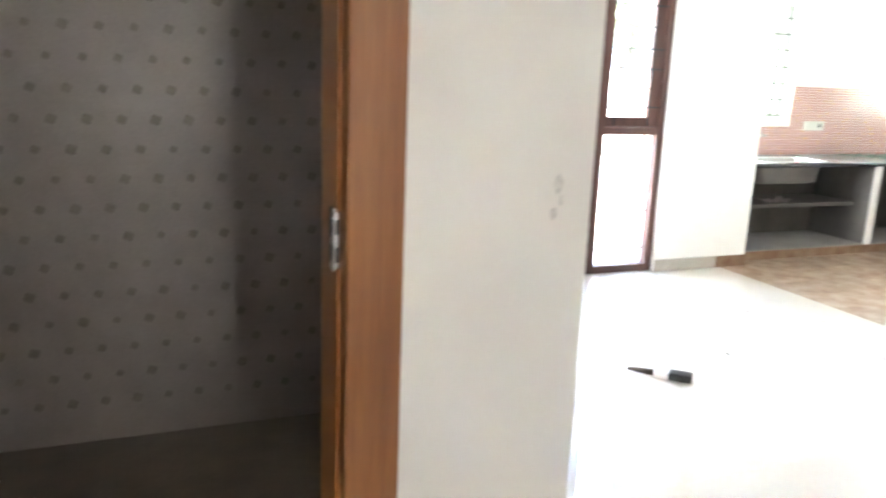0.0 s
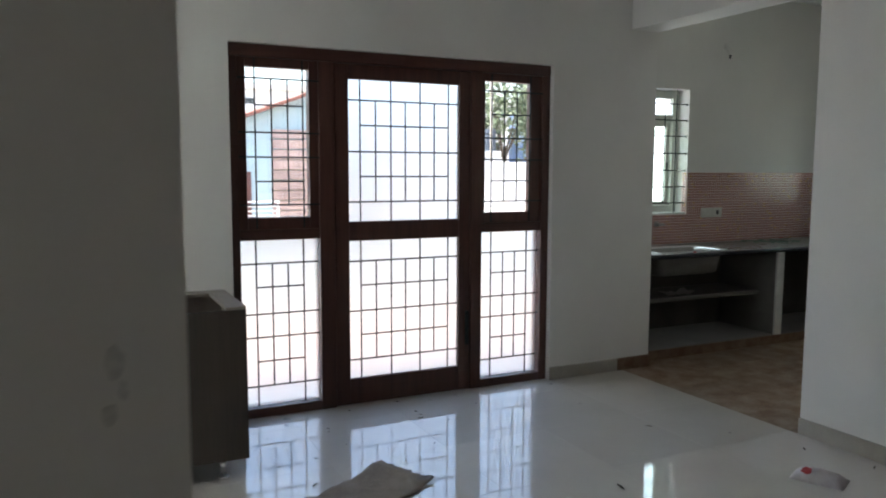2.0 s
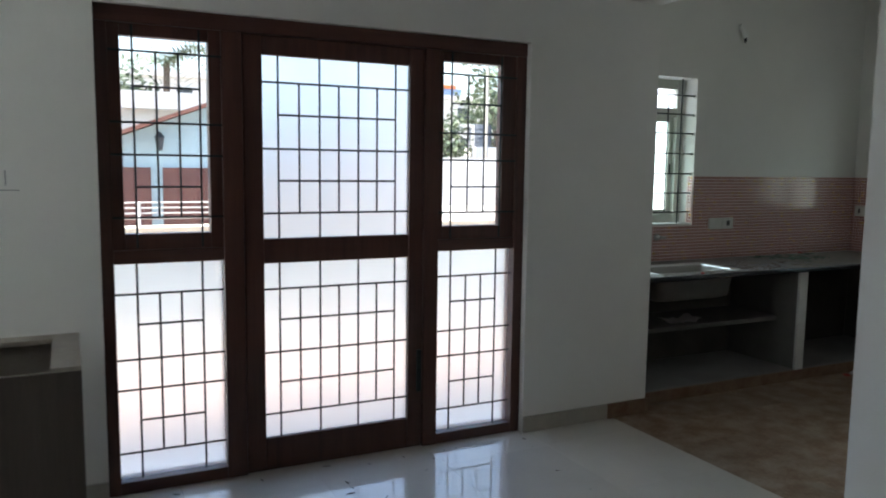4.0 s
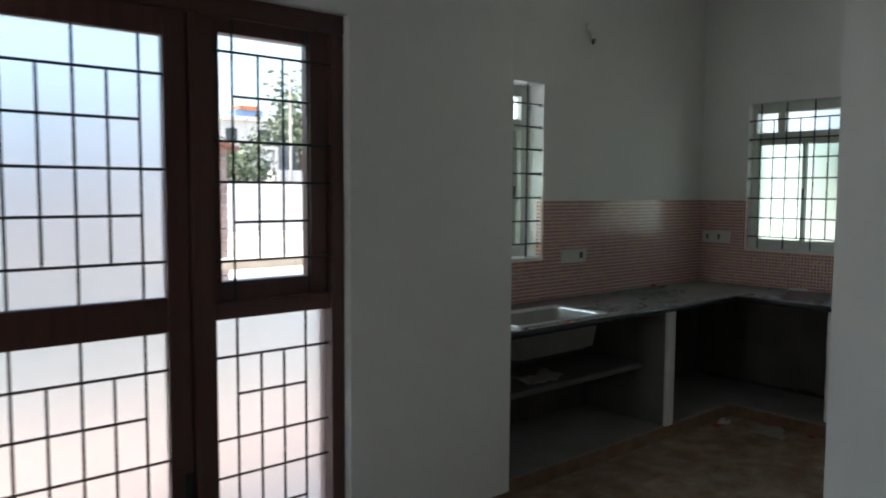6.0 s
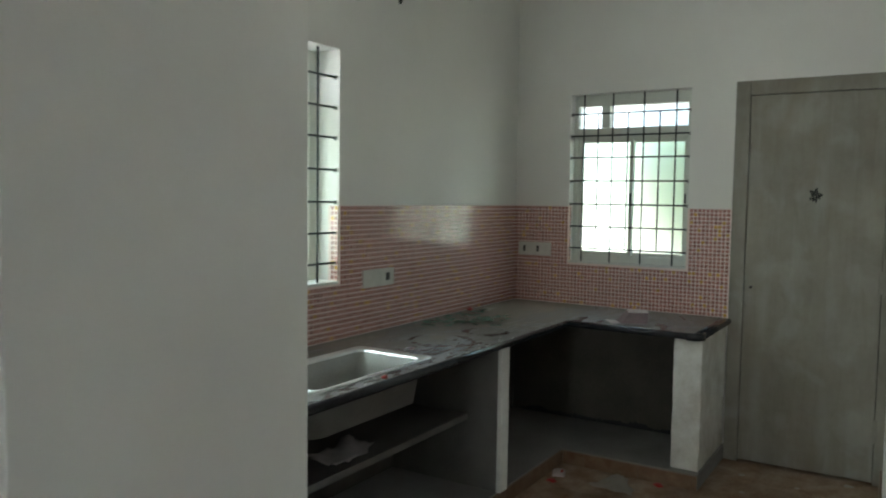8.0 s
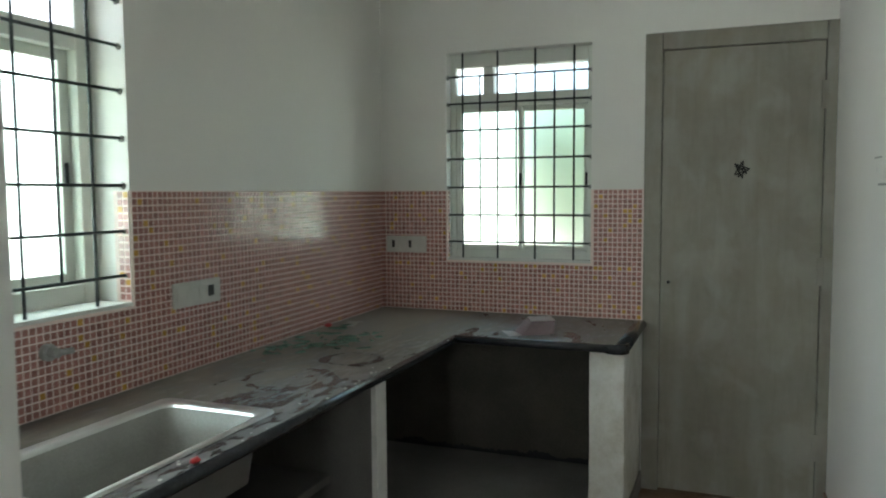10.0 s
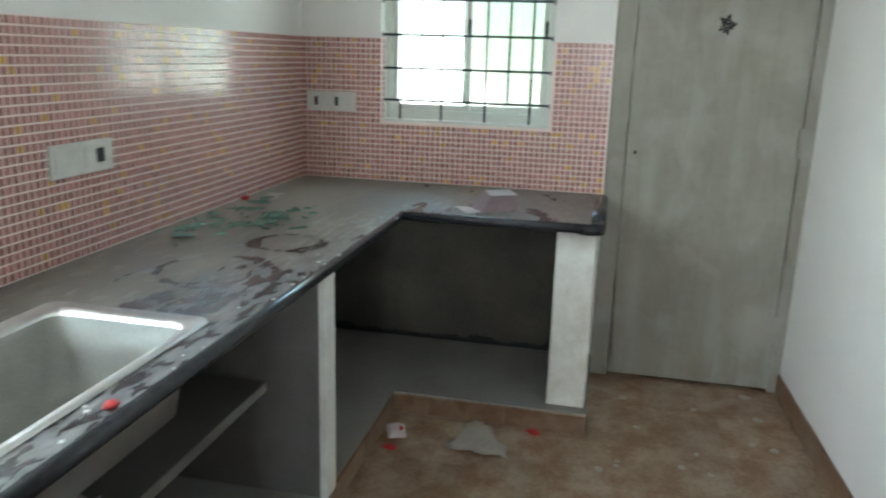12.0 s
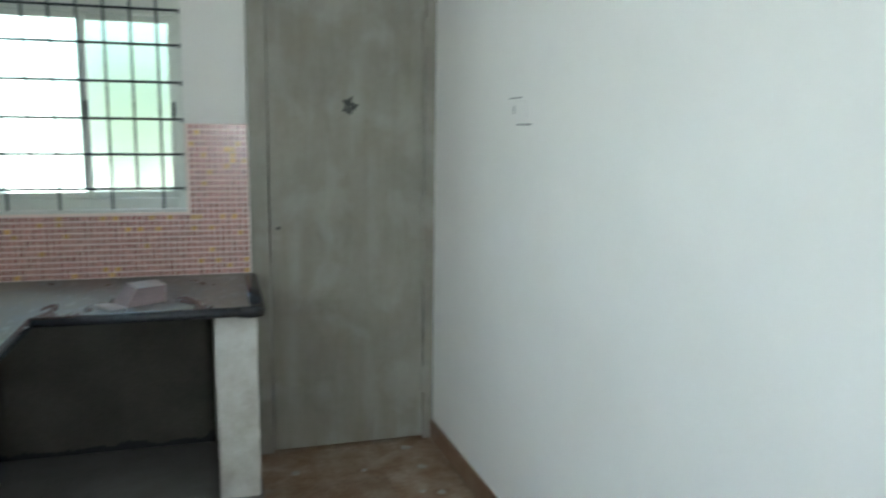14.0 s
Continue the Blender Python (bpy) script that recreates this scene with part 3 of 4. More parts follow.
# ---- kitchen counter ----
PLY, PLX, PZ = 5.497, 7.385, 0.08
plinth = thing("counter_plinth", boxes(((5.203, PLY, 0), (7.985, 6.107, PZ)), ((PLX, 4.765, 0), (7.985, PLY, PZ))), CEMENT, "raised grey cement plinth under the counter", "plinth")
bm = bmesh.new()
x = 5.21
while x < PLX - 0.02:
    box(bm, (x, PLY - 0.010, 0.001), (min(x + 0.298, PLX - 0.01), PLY - 0.0005, PZ - 0.006), 0.001)
    x += 0.30
y = 4.767
while y < PLY - 0.03:
    box(bm, (PLX - 0.010, y, 0.001), (PLX - 0.0005, min(y + 0.298, PLY - 0.011), PZ - 0.006), 0.001)
    y += 0.30
part("tile_facing", bm, BROWN_SKIRT, plinth, "brown marbled tile facing")
CZ0, CZ = 0.765, 0.80
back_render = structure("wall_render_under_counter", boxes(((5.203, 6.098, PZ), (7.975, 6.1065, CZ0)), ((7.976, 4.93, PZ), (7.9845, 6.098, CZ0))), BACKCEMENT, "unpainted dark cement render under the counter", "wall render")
divider = thing("counter_divider", boxes(((6.622, 5.50, PZ), (6.690, 6.097, CZ0)), bevel=0.003), SLAB, "dark stone upright panel holding the counter", "counter support")
stain = bmesh.new()
low = [stain.verts.new((7.9745, 4.93 + k * 0.0075, PZ + 0.001)) for k in range(149)]
top = [stain.verts.new((7.9745, w.co.y, PZ + 0.014 + 0.045 * abs(noise.noise(Vector((w.co.y * 6, 3, 1)))) + 0.03 * abs(noise.noise(Vector((w.co.y * 31, 8, 2)))))) for w in low]
for k in range(148):
    stain.faces.new((low[k], low[k + 1], top[k + 1], top[k]))
part("damp_stain", stain, BLACK, back_render, "ragged black damp stain")
part("front_edge", boxes(((6.618, 5.478, PZ), (6.694, 5.5, CZ0)), bevel=0.003), LIME, divider, "whitewashed front edge")
pier = boxes(((7.43, 4.774, PZ), (7.975, 4.916, CZ0)), bevel=0.006)
bmesh.ops.subdivide_edges(pier, edges=[e for e in pier.edges if e.calc_length() > 0.1], cuts=14, use_grid_fill=True)
for w in pier.verts:
    if PZ + 0.001 < w.co.z < CZ0 - 0.001 and w.co.x < 7.97:
        w.co += Vector((0.0035 * noise.noise(w.co * 17), 0.0035 * noise.noise(w.co * 21 + Vector((3, 1, 7))), 0))
thing("counter_pier", pier, PLASTER, "rough whitewashed masonry pier under the counter's end", "counter support")
thing("shelf", boxes(((5.20, 5.66, 0.40), (6.622, 6.097, 0.43)), bevel=0.003), SLAB, "dark stone shelf slab under the sink", "shelf")
SX0, SX1, SY0, SY1 = 5.42, 6.11, 5.545, 5.905
counter = thing("worktop", slab((5.192, SX0, SX1, 7.352, 7.9845), (4.80, 5.47, SY0, SY1, 6.1065), {(0, 0), (1, 0), (2, 0), (1, 2)}, lambda u, v: (u, v, CZ), (0, 0, CZ0 - CZ)), GRANITE, "black granite worktop covered in cement dust", "worktop")
nose = bmesh.new()
for a, b in (((5.195, 5.47, 0.7825), (7.352, 5.47, 0.7825)), ((7.352, 5.47, 0.7825), (7.352, 4.80, 0.7825)), ((7.38, 4.765, 0.7825), (7.98, 4.765, 0.7825))):
    rod(nose, a, b, 0.0175, 12)
box(nose, (7.38, 4.765, CZ0), (7.9845, 4.80, CZ))
bmesh.ops.create_cone(nose, cap_ends=True, segments=20, radius1=0.05, radius2=0.05, depth=0.0348, matrix=Matrix.Translation((7.378, 4.80, 0.7825)))
NOSE = material("polished_black_granite", (0.028, 0.03, 0.035), 0.22, 0, 0.2, 40, 200, 0.03)
part("rounded_edge", nose, NOSE, counter, "polished rounded black edge", True)

# sink
sink = holder("sink", "dusty stainless steel sink set into the worktop", "sink")
rim = bmesh.new()
def rounded(x0, x1, y0, y1, r, z, n=6):
    out = []
    for cx, cy, s in ((x1 - r, y1 - r, 0), (x0 + r, y1 - r, 1), (x0 + r, y0 + r, 2), (x1 - r, y0 + r, 3)):
        for k in range(n + 1):
            t = (s + k / n) * math.pi / 2
            out.append((cx + r * math.cos(t), cy + r * math.sin(t), z))
    return out
def loft(bm, loops, cap=False):
    rows = [[bm.verts.new(c) for c in l] for l in loops]
    for a, b in zip(rows, rows[1:]):
        for k in range(len(a)):
            q = (k + 1) % len(a)
            bm.faces.new((a[k], a[q], b[q], b[k]))
    if cap:
        bm.faces.new(rows[-1])
loft(rim, [rounded(SX0 - 0.012, SX1 + 0.012, SY0 - 0.012, SY1 + 0.012, 0.03, CZ + 0.001), rounded(SX0 - 0.010, SX1 + 0.010, SY0 - 0.010, SY1 + 0.010, 0.03, CZ + 0.006), rounded(SX0 + 0.012, SX1 - 0.035, SY0 + 0.010, SY1 - 0.03, 0.035, CZ + 0.004), rounded(SX0 + 0.016, SX1 - 0.04, SY0 + 0.014, SY1 - 0.034, 0.035, CZ - 0.004)])
part("rim", rim, STEELRIM, sink, "bright bent steel rim", True)
bowl = bmesh.new()
loft(bowl, [rounded(SX0 + 0.016, SX1 - 0.04, SY0 + 0.014, SY1 - 0.034, 0.035, CZ - 0.004), rounded(SX0 + 0.022, SX1 - 0.05, SY0 + 0.02, SY1 - 0.04, 0.05, CZ - 0.10), rounded(SX0 + 0.03, SX1 - 0.06, SY0 + 0.028, SY1 - 0.048, 0.05, CZ - 0.165), rounded(SX0 + 0.06, SX1 - 0.09, SY0 + 0.06, SY1 - 0.08, 0.05, CZ - 0.178)], True)
b_ob = part("bowl", bowl, STEEL, sink, "dull dusty steel bowl", True)
so = b_ob.modifiers.new("thick", "SOLIDIFY")
so.thickness, so.offset = 0.002, 1
under = bmesh.new()
loft(under, [rounded(SX0 + 0.006, SX1 - 0.03, SY0 + 0.006, SY1 - 0.026, 0.045, CZ - 0.037), rounded(SX0 + 0.014, SX1 - 0.042, SY0 + 0.012, SY1 - 0.032, 0.055, CZ - 0.10), rounded(SX0 + 0.022, SX1 - 0.052, SY0 + 0.02, SY1 - 0.04, 0.055, CZ - 0.17), rounded(SX0 + 0.054, SX1 - 0.084, SY0 + 0.054, SY1 - 0.074, 0.05, CZ - 0.186)], True)
part("underside", under, SLAB, sink, "dull grey coated underside", True)
part("drain", rod(bmesh.new(), (5.75, 5.72, CZ - 0.1795), (5.75, 5.72, CZ - 0.174), 0.04, 20), CHROME, sink)

# water outlet, sockets, plates, lamp holder
tap = holder("water_outlet", "dull capped water pipe stub on the mosaic", "pipe")
part("flange", rod(bmesh.new(), (5.875, 6.100, 0.975), (5.875, 6.085, 0.975), 0.024, 16), SMUDGE, tap)
part("stub", rod(rod(bmesh.new(), (5.875, 6.09, 0.975), (5.875, 6.055, 0.975), 0.014, 12), (5.875, 6.066, 0.975), (5.925, 6.058, 0.973), 0.009, 10), SMUDGE, tap)


def socket(label, w, h, m, holes):
    s = holder("socket_plate", label, "socket", "kitchen sockets")
    part("plate", boxes(((0, -0.008, 0), (w, 0, h)), bevel=0.003), PLASTIC, s)
    part("module", boxes(((0.015, -0.011, 0.014), (w / 2 - 0.004, -0.0075, h - 0.014)), ((w / 2 + 0.004, -0.011, 0.014), (w - 0.015, -0.0075, h - 0.014)), bevel=0.002), PLASTIC, s)
    for a, b in holes:
        part("opening", boxes(((a, -0.0125, h * 0.3), (b, -0.0105, h * 0.74))), BLACK, s)
    s.matrix_basis = m
    return s


socket("white socket plate with one empty opening", 0.245, 0.085, pose(6.368, 6.0985, 1.018), ((0.172, 0.202),))
socket("white double switch plate with two slots", 0.225, 0.085, pose(7.9765, 6.075, 1.092, 0, 0, -90), ((0.034, 0.05), (0.128, 0.144)))
plate = holder("blank_plate", "painted-over blank switch plate with grey smudges round it", "switch plate")
part("cover", skewed(boxes(((7.02, 3.89, 1.428), (7.11, 3.899, 1.49)), bevel=0.003)), PAINT, plate)
part("smudge", skewed(boxes(((6.985, 3.8935, 1.411), (7.10, 3.8962, 1.418)), ((7.06, 3.8935, 1.497), (7.16, 3.8962, 1.502)), ((7.118, 3.8935, 1.45), (7.126, 3.8962, 1.475)))), SMUDGE, plate)
lamp_holder = holder("lamp_holder", "small white lamp holder with a dark cable end", "lamp holder")
part("rose", rod(bmesh.new(), (6.615, 6.107, 2.49), (6.615, 6.094, 2.49), 0.034, 20), PAINT, lamp_holder)
part("holder", rod(rod(bmesh.new(), (6.615, 6.096, 2.485), (6.612, 6.070, 2.43), 0.015, 14, 0.02), (6.612, 6.070, 2.43), (6.610, 6.064, 2.412), 0.022, 14), PAINT, lamp_holder)
part("cable_end", rod(bmesh.new(), (6.608, 6.063, 2.414), (6.596, 6.056, 2.384), 0.011, 10, 0.007), BLACK, lamp_holder)
marks = boxes(((1.72, 5.3742, 1.42), (1.82, 5.3752, 1.425)), ((1.72, 5.3742, 1.34), (1.95, 5.3752, 1.344)), ((1.90, 5.3742, 1.36), (1.905, 5.3752, 1.42)))
part("plaster_mark", marks, SMUDGE, wall_north)
for sx, sz, rx_, rz_ in ((1.478, 1.222, 0.010, 0.020), (1.472, 1.168, 0.008, 0.012), (1.486, 1.192, 0.005, 0.012)):
    smudge = bmesh.new()
    bmesh.ops.create_circle(smudge, cap_ends=True, segments=14, radius=1.0, matrix=Matrix.Translation((sx, 1.9692, sz)) @ Matrix.Diagonal((rx_, 1, rz_, 1)) @ Matrix.Rotation(math.pi / 2, 4, "X"))
    for w in smudge.verts:
        w.co.x += 0.004 * noise.noise(w.co * 120)
        w.co.z += 0.006 * noise.noise(w.co * 95)
    part("smudge", smudge, FADED, wall_bs, "faint grey rubbed smudge")

# ---- loose things in the living room ----
def sheet(name, outline, z, amp, mat, label, category, curl=0.0, thick=0.002, n=14, seed=1):
    """A crumpled sheet with a ragged outline laid over the floor; outline as four corners."""
    bm = bmesh.new()
    a, b, c, d = (Vector(p) for p in outline)
    r = random.Random(seed)
    g = []
    for j in range(n + 1):
        row = []
        for i in range(n + 1):
            u, v = i / n, j / n
            p = a.lerp(b, u).lerp(d.lerp(c, u), v)
            jag = 0.016 if i in (0, n) or j in (0, n) else 0.0
            h = abs(noise.noise(Vector((p.x * 5, p.y * 5, seed)))) * amp + abs(noise.noise(Vector((p.x * 14, p.y * 14, seed)))) * amp * 0.35
            h += curl * max(0.0, u - 0.55) ** 2 * 4 * (0.6 + 0.4 * v)
            row.append(bm.verts.new((p.x + r.uniform(-jag, jag), p.y + r.uniform(-jag, jag), z + 0.001 + h)))
        g.append(row)
    for j in range(n):
        for i in range(n):
            bm.faces.new((g[j][i], g[j][i + 1], g[j + 1][i + 1], g[j + 1][i]))
    low = min(v.co.z for v in bm.verts)
    for v in bm.verts:
        v.co.z += z + 0.0005 - low
    ob = thing(name, bm, mat, label, category, smooth=True)
    s = ob.modifiers.new("thick", "SOLIDIFY")
    s.thickness, s.offset = thick, 1
    return ob


sheet("cardboard_sheet", ((2.25, 3.84), (2.89, 4.16), (2.73, 4.45), (2.12, 4.12)), 0, 0.02, KRAFT, "crumpled grey-brown cardboard sheet on the shiny floor", "cardboard", 0.022, 0.004, 16, 3)
brush = holder("paint_brush", "dark paint brush with a pale ferrule lying on the floor", "paint brush")
hb = bmesh.new()
rod(hb, (0, 0, 0.013), (0.13, 0, 0.013), 0.007, 10, 0.013)
part("brush_handle", hb, DRY, brush, "dark worn handle", True)
part("ferrule", boxes(((0.13, -0.026, 0.001), (0.20, 0.026, 0.026)), bevel=0.005), WHITEFILM, brush)
part("bristles", boxes(((0.20, -0.03, 0.001), (0.31, 0.03, 0.030)), bevel=0.008), BLACK, brush)
brush.matrix_basis = pose(2.955, 3.715, 0, 0, 0, -43) @ Matrix.Diagonal((1.0, 1.35, 1.3, 1))


def packet(m, label, s=1.0, main=WHITEFILM):
    p = holder("packet", label, "packet")
    bm = bmesh.new()
    bmesh.ops.create_grid(bm, x_segments=12, y_segments=8, size=0.5)
    for v in bm.verts:
        e = (1 - (2 * v.co.x) ** 4) * (1 - (2 * v.co.y) ** 4)
        v.co = (v.co.x * 0.17 * s, v.co.y * 0.11 * s, (0.03 * e + 0.014 * e * noise.noise(v.co * 7)) * s)
    bmesh.ops.solidify(bm, geom=bm.faces[:], thickness=0.001)
    part("wrapper", bm, main, p, smooth=True)
    bm = bmesh.new()
    bmesh.ops.create_grid(bm, x_segments=6, y_segments=4, size=0.5)
    for v in bm.verts:
        q = Vector((v.co.x * 0.20 - 0.20, v.co.y * 0.24 - 0.26))
        e = (1 - (2 * q.x) ** 4) * (1 - (2 * q.y) ** 4)
        v.co = (q.x * 0.17 * s, q.y * 0.11 * s, (0.036 * e + 0.016 * e * noise.noise(Vector((q.x * 7, q.y * 7, 0))) + 0.003) * s)
    part("print", bm, RED, p, "red printed patch", True)
    p.matrix_basis = m
    return p


packet(pose(4.505, 3.42, 0.002, 0, 0, -65), "crumpled white and red food packet on the floor", 1.35)
rng = random.Random(11)
for x, y, s in ((4.62, 4.06, 0.012), (4.78, 3.72, 0.02), (4.87, 3.4, 0.02), (4.2, 4.85, 0.012), (4.28, 5.28, 0.018), (3.2, 5.36, 0.02), (3.62, 3.75, 0.035), (3.4, 5.3, 0.012)) + tuple((rng.uniform(2.3, 4.3), 5.33 - rng.random() ** 2 * 1.0, rng.uniform(0.006, 0.022)) for _ in range(26)):
    bm = bmesh.new()
    bmesh.ops.create_icosphere(bm, subdivisions=1, radius=s)
    for v in bm.verts:
        v.co = Vector((v.co.x * rng.uniform(0.8, 1.6), v.co.y * rng.uniform(0.15, 0.35), abs(v.co.z) * 0.3))
    d = thing("dry_leaf_scrap", bm, DRY, "small dry brown scrap on the floor", "debris", group="scraps on the floor")
    d.matrix_basis = pose(x, y, 0.0005, 0, 0, rng.uniform(0, 180))

cab = holder("base_cabinet", "unfinished dark brown base cabinet without a top", "cabinet")
CX0, CX1, CY0, CY1 = 1.50, 2.14, 4.58, 5.12
part("front_panel", boxes(((CX0, CY0, 0.095), (CX1, CY0 + 0.018, 0.79)), bevel=0.001), LAMINATE, cab)
part("side_panel", boxes(((CX1 - 0.018, CY0 + 0.019, 0.095), (CX1, CY1, 0.788)), bevel=0.001), LAMINATE, cab)
part("side_panel", boxes(((CX0, CY0 + 0.019, 0.095), (CX0 + 0.018, CY1, 0.788)), bevel=0.001), LAMINATE, cab)
part("back_panel", boxes(((CX0 + 0.018, CY1 - 0.012, 0.095), (CX1 - 0.018, CY1, 0.788))), LAMEDGE, cab, "pale raw back panel")
part("bottom_panel", boxes(((CX0 + 0.018, CY0 + 0.019, 0.095), (CX1 - 0.018, CY1 - 0.012, 0.113))), LAMINATE, cab)
part("top_rail", boxes(((CX0 + 0.018, CY1 - 0.09, 0.789), (CX1 - 0.09, CY1, 0.805)), ((CX1 - 0.09, CY0 + 0.0, 0.7905), (CX1, CY1, 0.805)), ((CX0, CY0 + 0.0, 0.7905), (CX0 + 0.06, CY1 - 0.09, 0.805)), bevel=0.001), LAMEDGE, cab, "pale board rails")
for x, y in ((1.56, 4.63), (2.03, 4.63), (1.56, 5.06), (2.03, 5.06)):
    part("leg", rod(rod(bmesh.new(), (x, y, 0.012), (x, y, 0.095), 0.016, 14), (x, y, 0.0005), (x, y, 0.012), 0.026, 14), CHROME, cab, "steel adjustable leg", True)

# ---- loose things in the kitchen ----
carton = holder("carton", "small crushed open pink carton on the worktop", "carton")
bm = bmesh.new()
v = [bm.verts.new(c) for c in ((-0.055, -0.045, 0), (0.058, -0.04, 0), (0.064, 0.05, 0), (-0.06, 0.045, 0), (-0.018, -0.035, 0.072), (0.064, -0.03, 0.07), (0.068, 0.04, 0.078), (-0.012, 0.038, 0.08))]
for q in ((3, 2, 1, 0), (1, 2, 6, 5), (2, 3, 7, 6), (0, 1, 5, 4), (3, 0, 4, 7)):
    bm.faces.new([v[i] for i in q])
part("carton_body", bm, CARTONDARK, carton)
bm = bmesh.new()
v = [bm.verts.new(c) for c in ((-0.02, -0.038, 0.073), (0.066, -0.033, 0.071), (0.070, 0.042, 0.079), (-0.014, 0.041, 0.081))]
bm.faces.new(v)
bmesh.ops.solidify(bm, geom=bm.faces[:], thickness=0.0015)
part("carton_top", bm, CARTONPINK, carton, "pale pink top")
bm = bmesh.new()
v = [bm.verts.new(c) for c in ((-0.056, -0.047, 0.004), (-0.061, 0.047, 0.004), (-0.11, 0.03, 0.014), (-0.10, -0.052, 0.002))]
bm.faces.new(v)
bmesh.ops.solidify(bm, geom=bm.faces[:], thickness=0.0015)
part("flap", bm, CARTONPINK, carton, "bent open flap")
carton.matrix_basis = pose(7.49, 5.16, CZ + 0.001, 0, 0, -58) @ Matrix.Diagonal((1.25, 1.1, 0.8, 1))

rng = random.Random(21)
for k in range(78):
    far = k < 16
    cx = rng.uniform(6.72, 7.35) if far else rng.gauss(7.02, 0.12)
    cy = rng.uniform(5.98, 6.08) - abs(cx - 6.95) * 0.2 if far else rng.gauss(5.86 - (cx - 7.02) * 0.45, 0.06)
    s = rng.uniform(0.012, 0.05) if not far else rng.uniform(0.03, 0.07)
    n = rng.randint(3, 5)
    angs = sorted(rng.uniform(0, 6.28) for _ in range(n))
    bm = bmesh.new()
    lo = [bm.verts.new((s * math.cos(t) * 0.7, s * math.sin(t) * 0.7, 0)) for t in angs]
    hi = [bm.verts.new((w.co.x, w.co.y, 0.004)) for w in lo]
    bm.faces.new(hi), bm.faces.new(lo[::-1])
    for i in range(n):
        bm.faces.new((lo[i], lo[(i + 1) % n], hi[(i + 1) % n], hi[i]))
    ob = thing("glass_shard", bm, SHARD, "broken green glass shard on the dusty worktop", "glass shard", group="broken glass on the worktop")
    ob.matrix_basis = pose(min(cx, 7.6), min(cy, 6.085), CZ + 0.001 + 0.0045 * (k % 3), 0, 0, rng.uniform(0, 360))
for x, y, s in ((5.714, 5.483, 0.011), (7.34, 6.07, 0.016)):
    bm = bmesh.new()
    bmesh.ops.create_icosphere(bm, subdivisions=2, radius=s)
    for w in bm.verts:
        w.co = Vector((w.co.x * 1.3, w.co.y, w.co.z * 0.6 + s * 0.5)) * (1 + 0.25 * noise.noise(w.co * 160))
    ob = thing("red_cap", bm, RED, "crushed small red plastic cap on the worktop", "cap", smooth=True)
    ob.matrix_basis = pose(x, y, CZ + 0.001)
for k in range(22):
    bm = bmesh.new()
    s = rng.uniform(0.0015, 0.0065)
    bmesh.ops.create_icosphere(bm, subdivisions=1, radius=s)
    for w in bm.verts:
        w.co.z = max(0, w.co.z) * 0.6
    x = rng.uniform(5.6, 6.7) if k < 18 else rng.uniform(7.2, 7.7)
    y = rng.uniform(5.46, 5.53) if k < 18 else rng.uniform(5.2, 6.0)
    ob = thing("plaster_crumb", bm, LIME, "white plaster crumb on the worktop", "crumb", group="crumbs on the worktop")
    ob.matrix_basis = pose(x, y, CZ + 0.0005)
sheet("dust_paper", ((7.38, 6.03), (7.50, 6.05), (7.52, 5.98), (7.40, 5.97)), CZ, 0.006, PAPER, "flat dusty paper scrap on the worktop", "paper", 0, 0.001, 6, 7)
sheet("paper_scrap", ((7.10, 4.99), (7.36, 5.13), (7.37, 5.19), (7.16, 5.25)), 0, 0.03, PAPER, "creased dusty paper on the kitchen floor", "paper", 0, 0.001, 8, 9)
packet(pose(7.22, 5.44, 0.002, 0, 0, 20), "crushed white and red wrapper on the kitchen floor", 0.6)
packet(pose(7.10, 5.43, 0.002, 0, 0, 70), "small red wrapper on the kitchen floor", 0.3, RED)
packet(pose(7.345, 4.95, 0.002, 0, 0, 50), "tiny red wrapper by the plinth", 0.3, RED)
sheet("cloth_bag", ((5.72, 5.68), (5.95, 5.70), (5.98, 5.86), (5.70, 5.84)), 0.43, 0.05, WHITEFILM, "crumpled white plastic bag on the stone shelf", "bag", 0.02, 0.0015, 10, 13)
rng = random.Random(31)
for k in range(22):
    bm = bmesh.new()
    s = rng.uniform(0.008, 0.03)
    n = rng.randint(5, 7)
    lo = [bm.verts.new((s * math.cos(i * 6.28 / n) * rng.uniform(0.6, 1.2), s * math.sin(i * 6.28 / n) * rng.uniform(0.6, 1.2), 0.0)) for i in range(n)]
    hi = [bm.verts.new((w.co.x * 0.9, w.co.y * 0.9, 0.003)) for w in lo]
    bm.faces.new(hi)
    for i in range(n):
        bm.faces.new((lo[i], lo[(i + 1) % n], hi[(i + 1) % n], hi[i]))
    ob = thing("cement_flake", bm, PAPER, "pale dried cement flake on the brown tiles", "debris", group="cement flakes on the kitchen floor")
    ob.matrix_basis = pose(rng.uniform(6.4, 7.9), rng.uniform(4.02, 4.75), 0.0008, 0, 0, rng.uniform(0, 360))

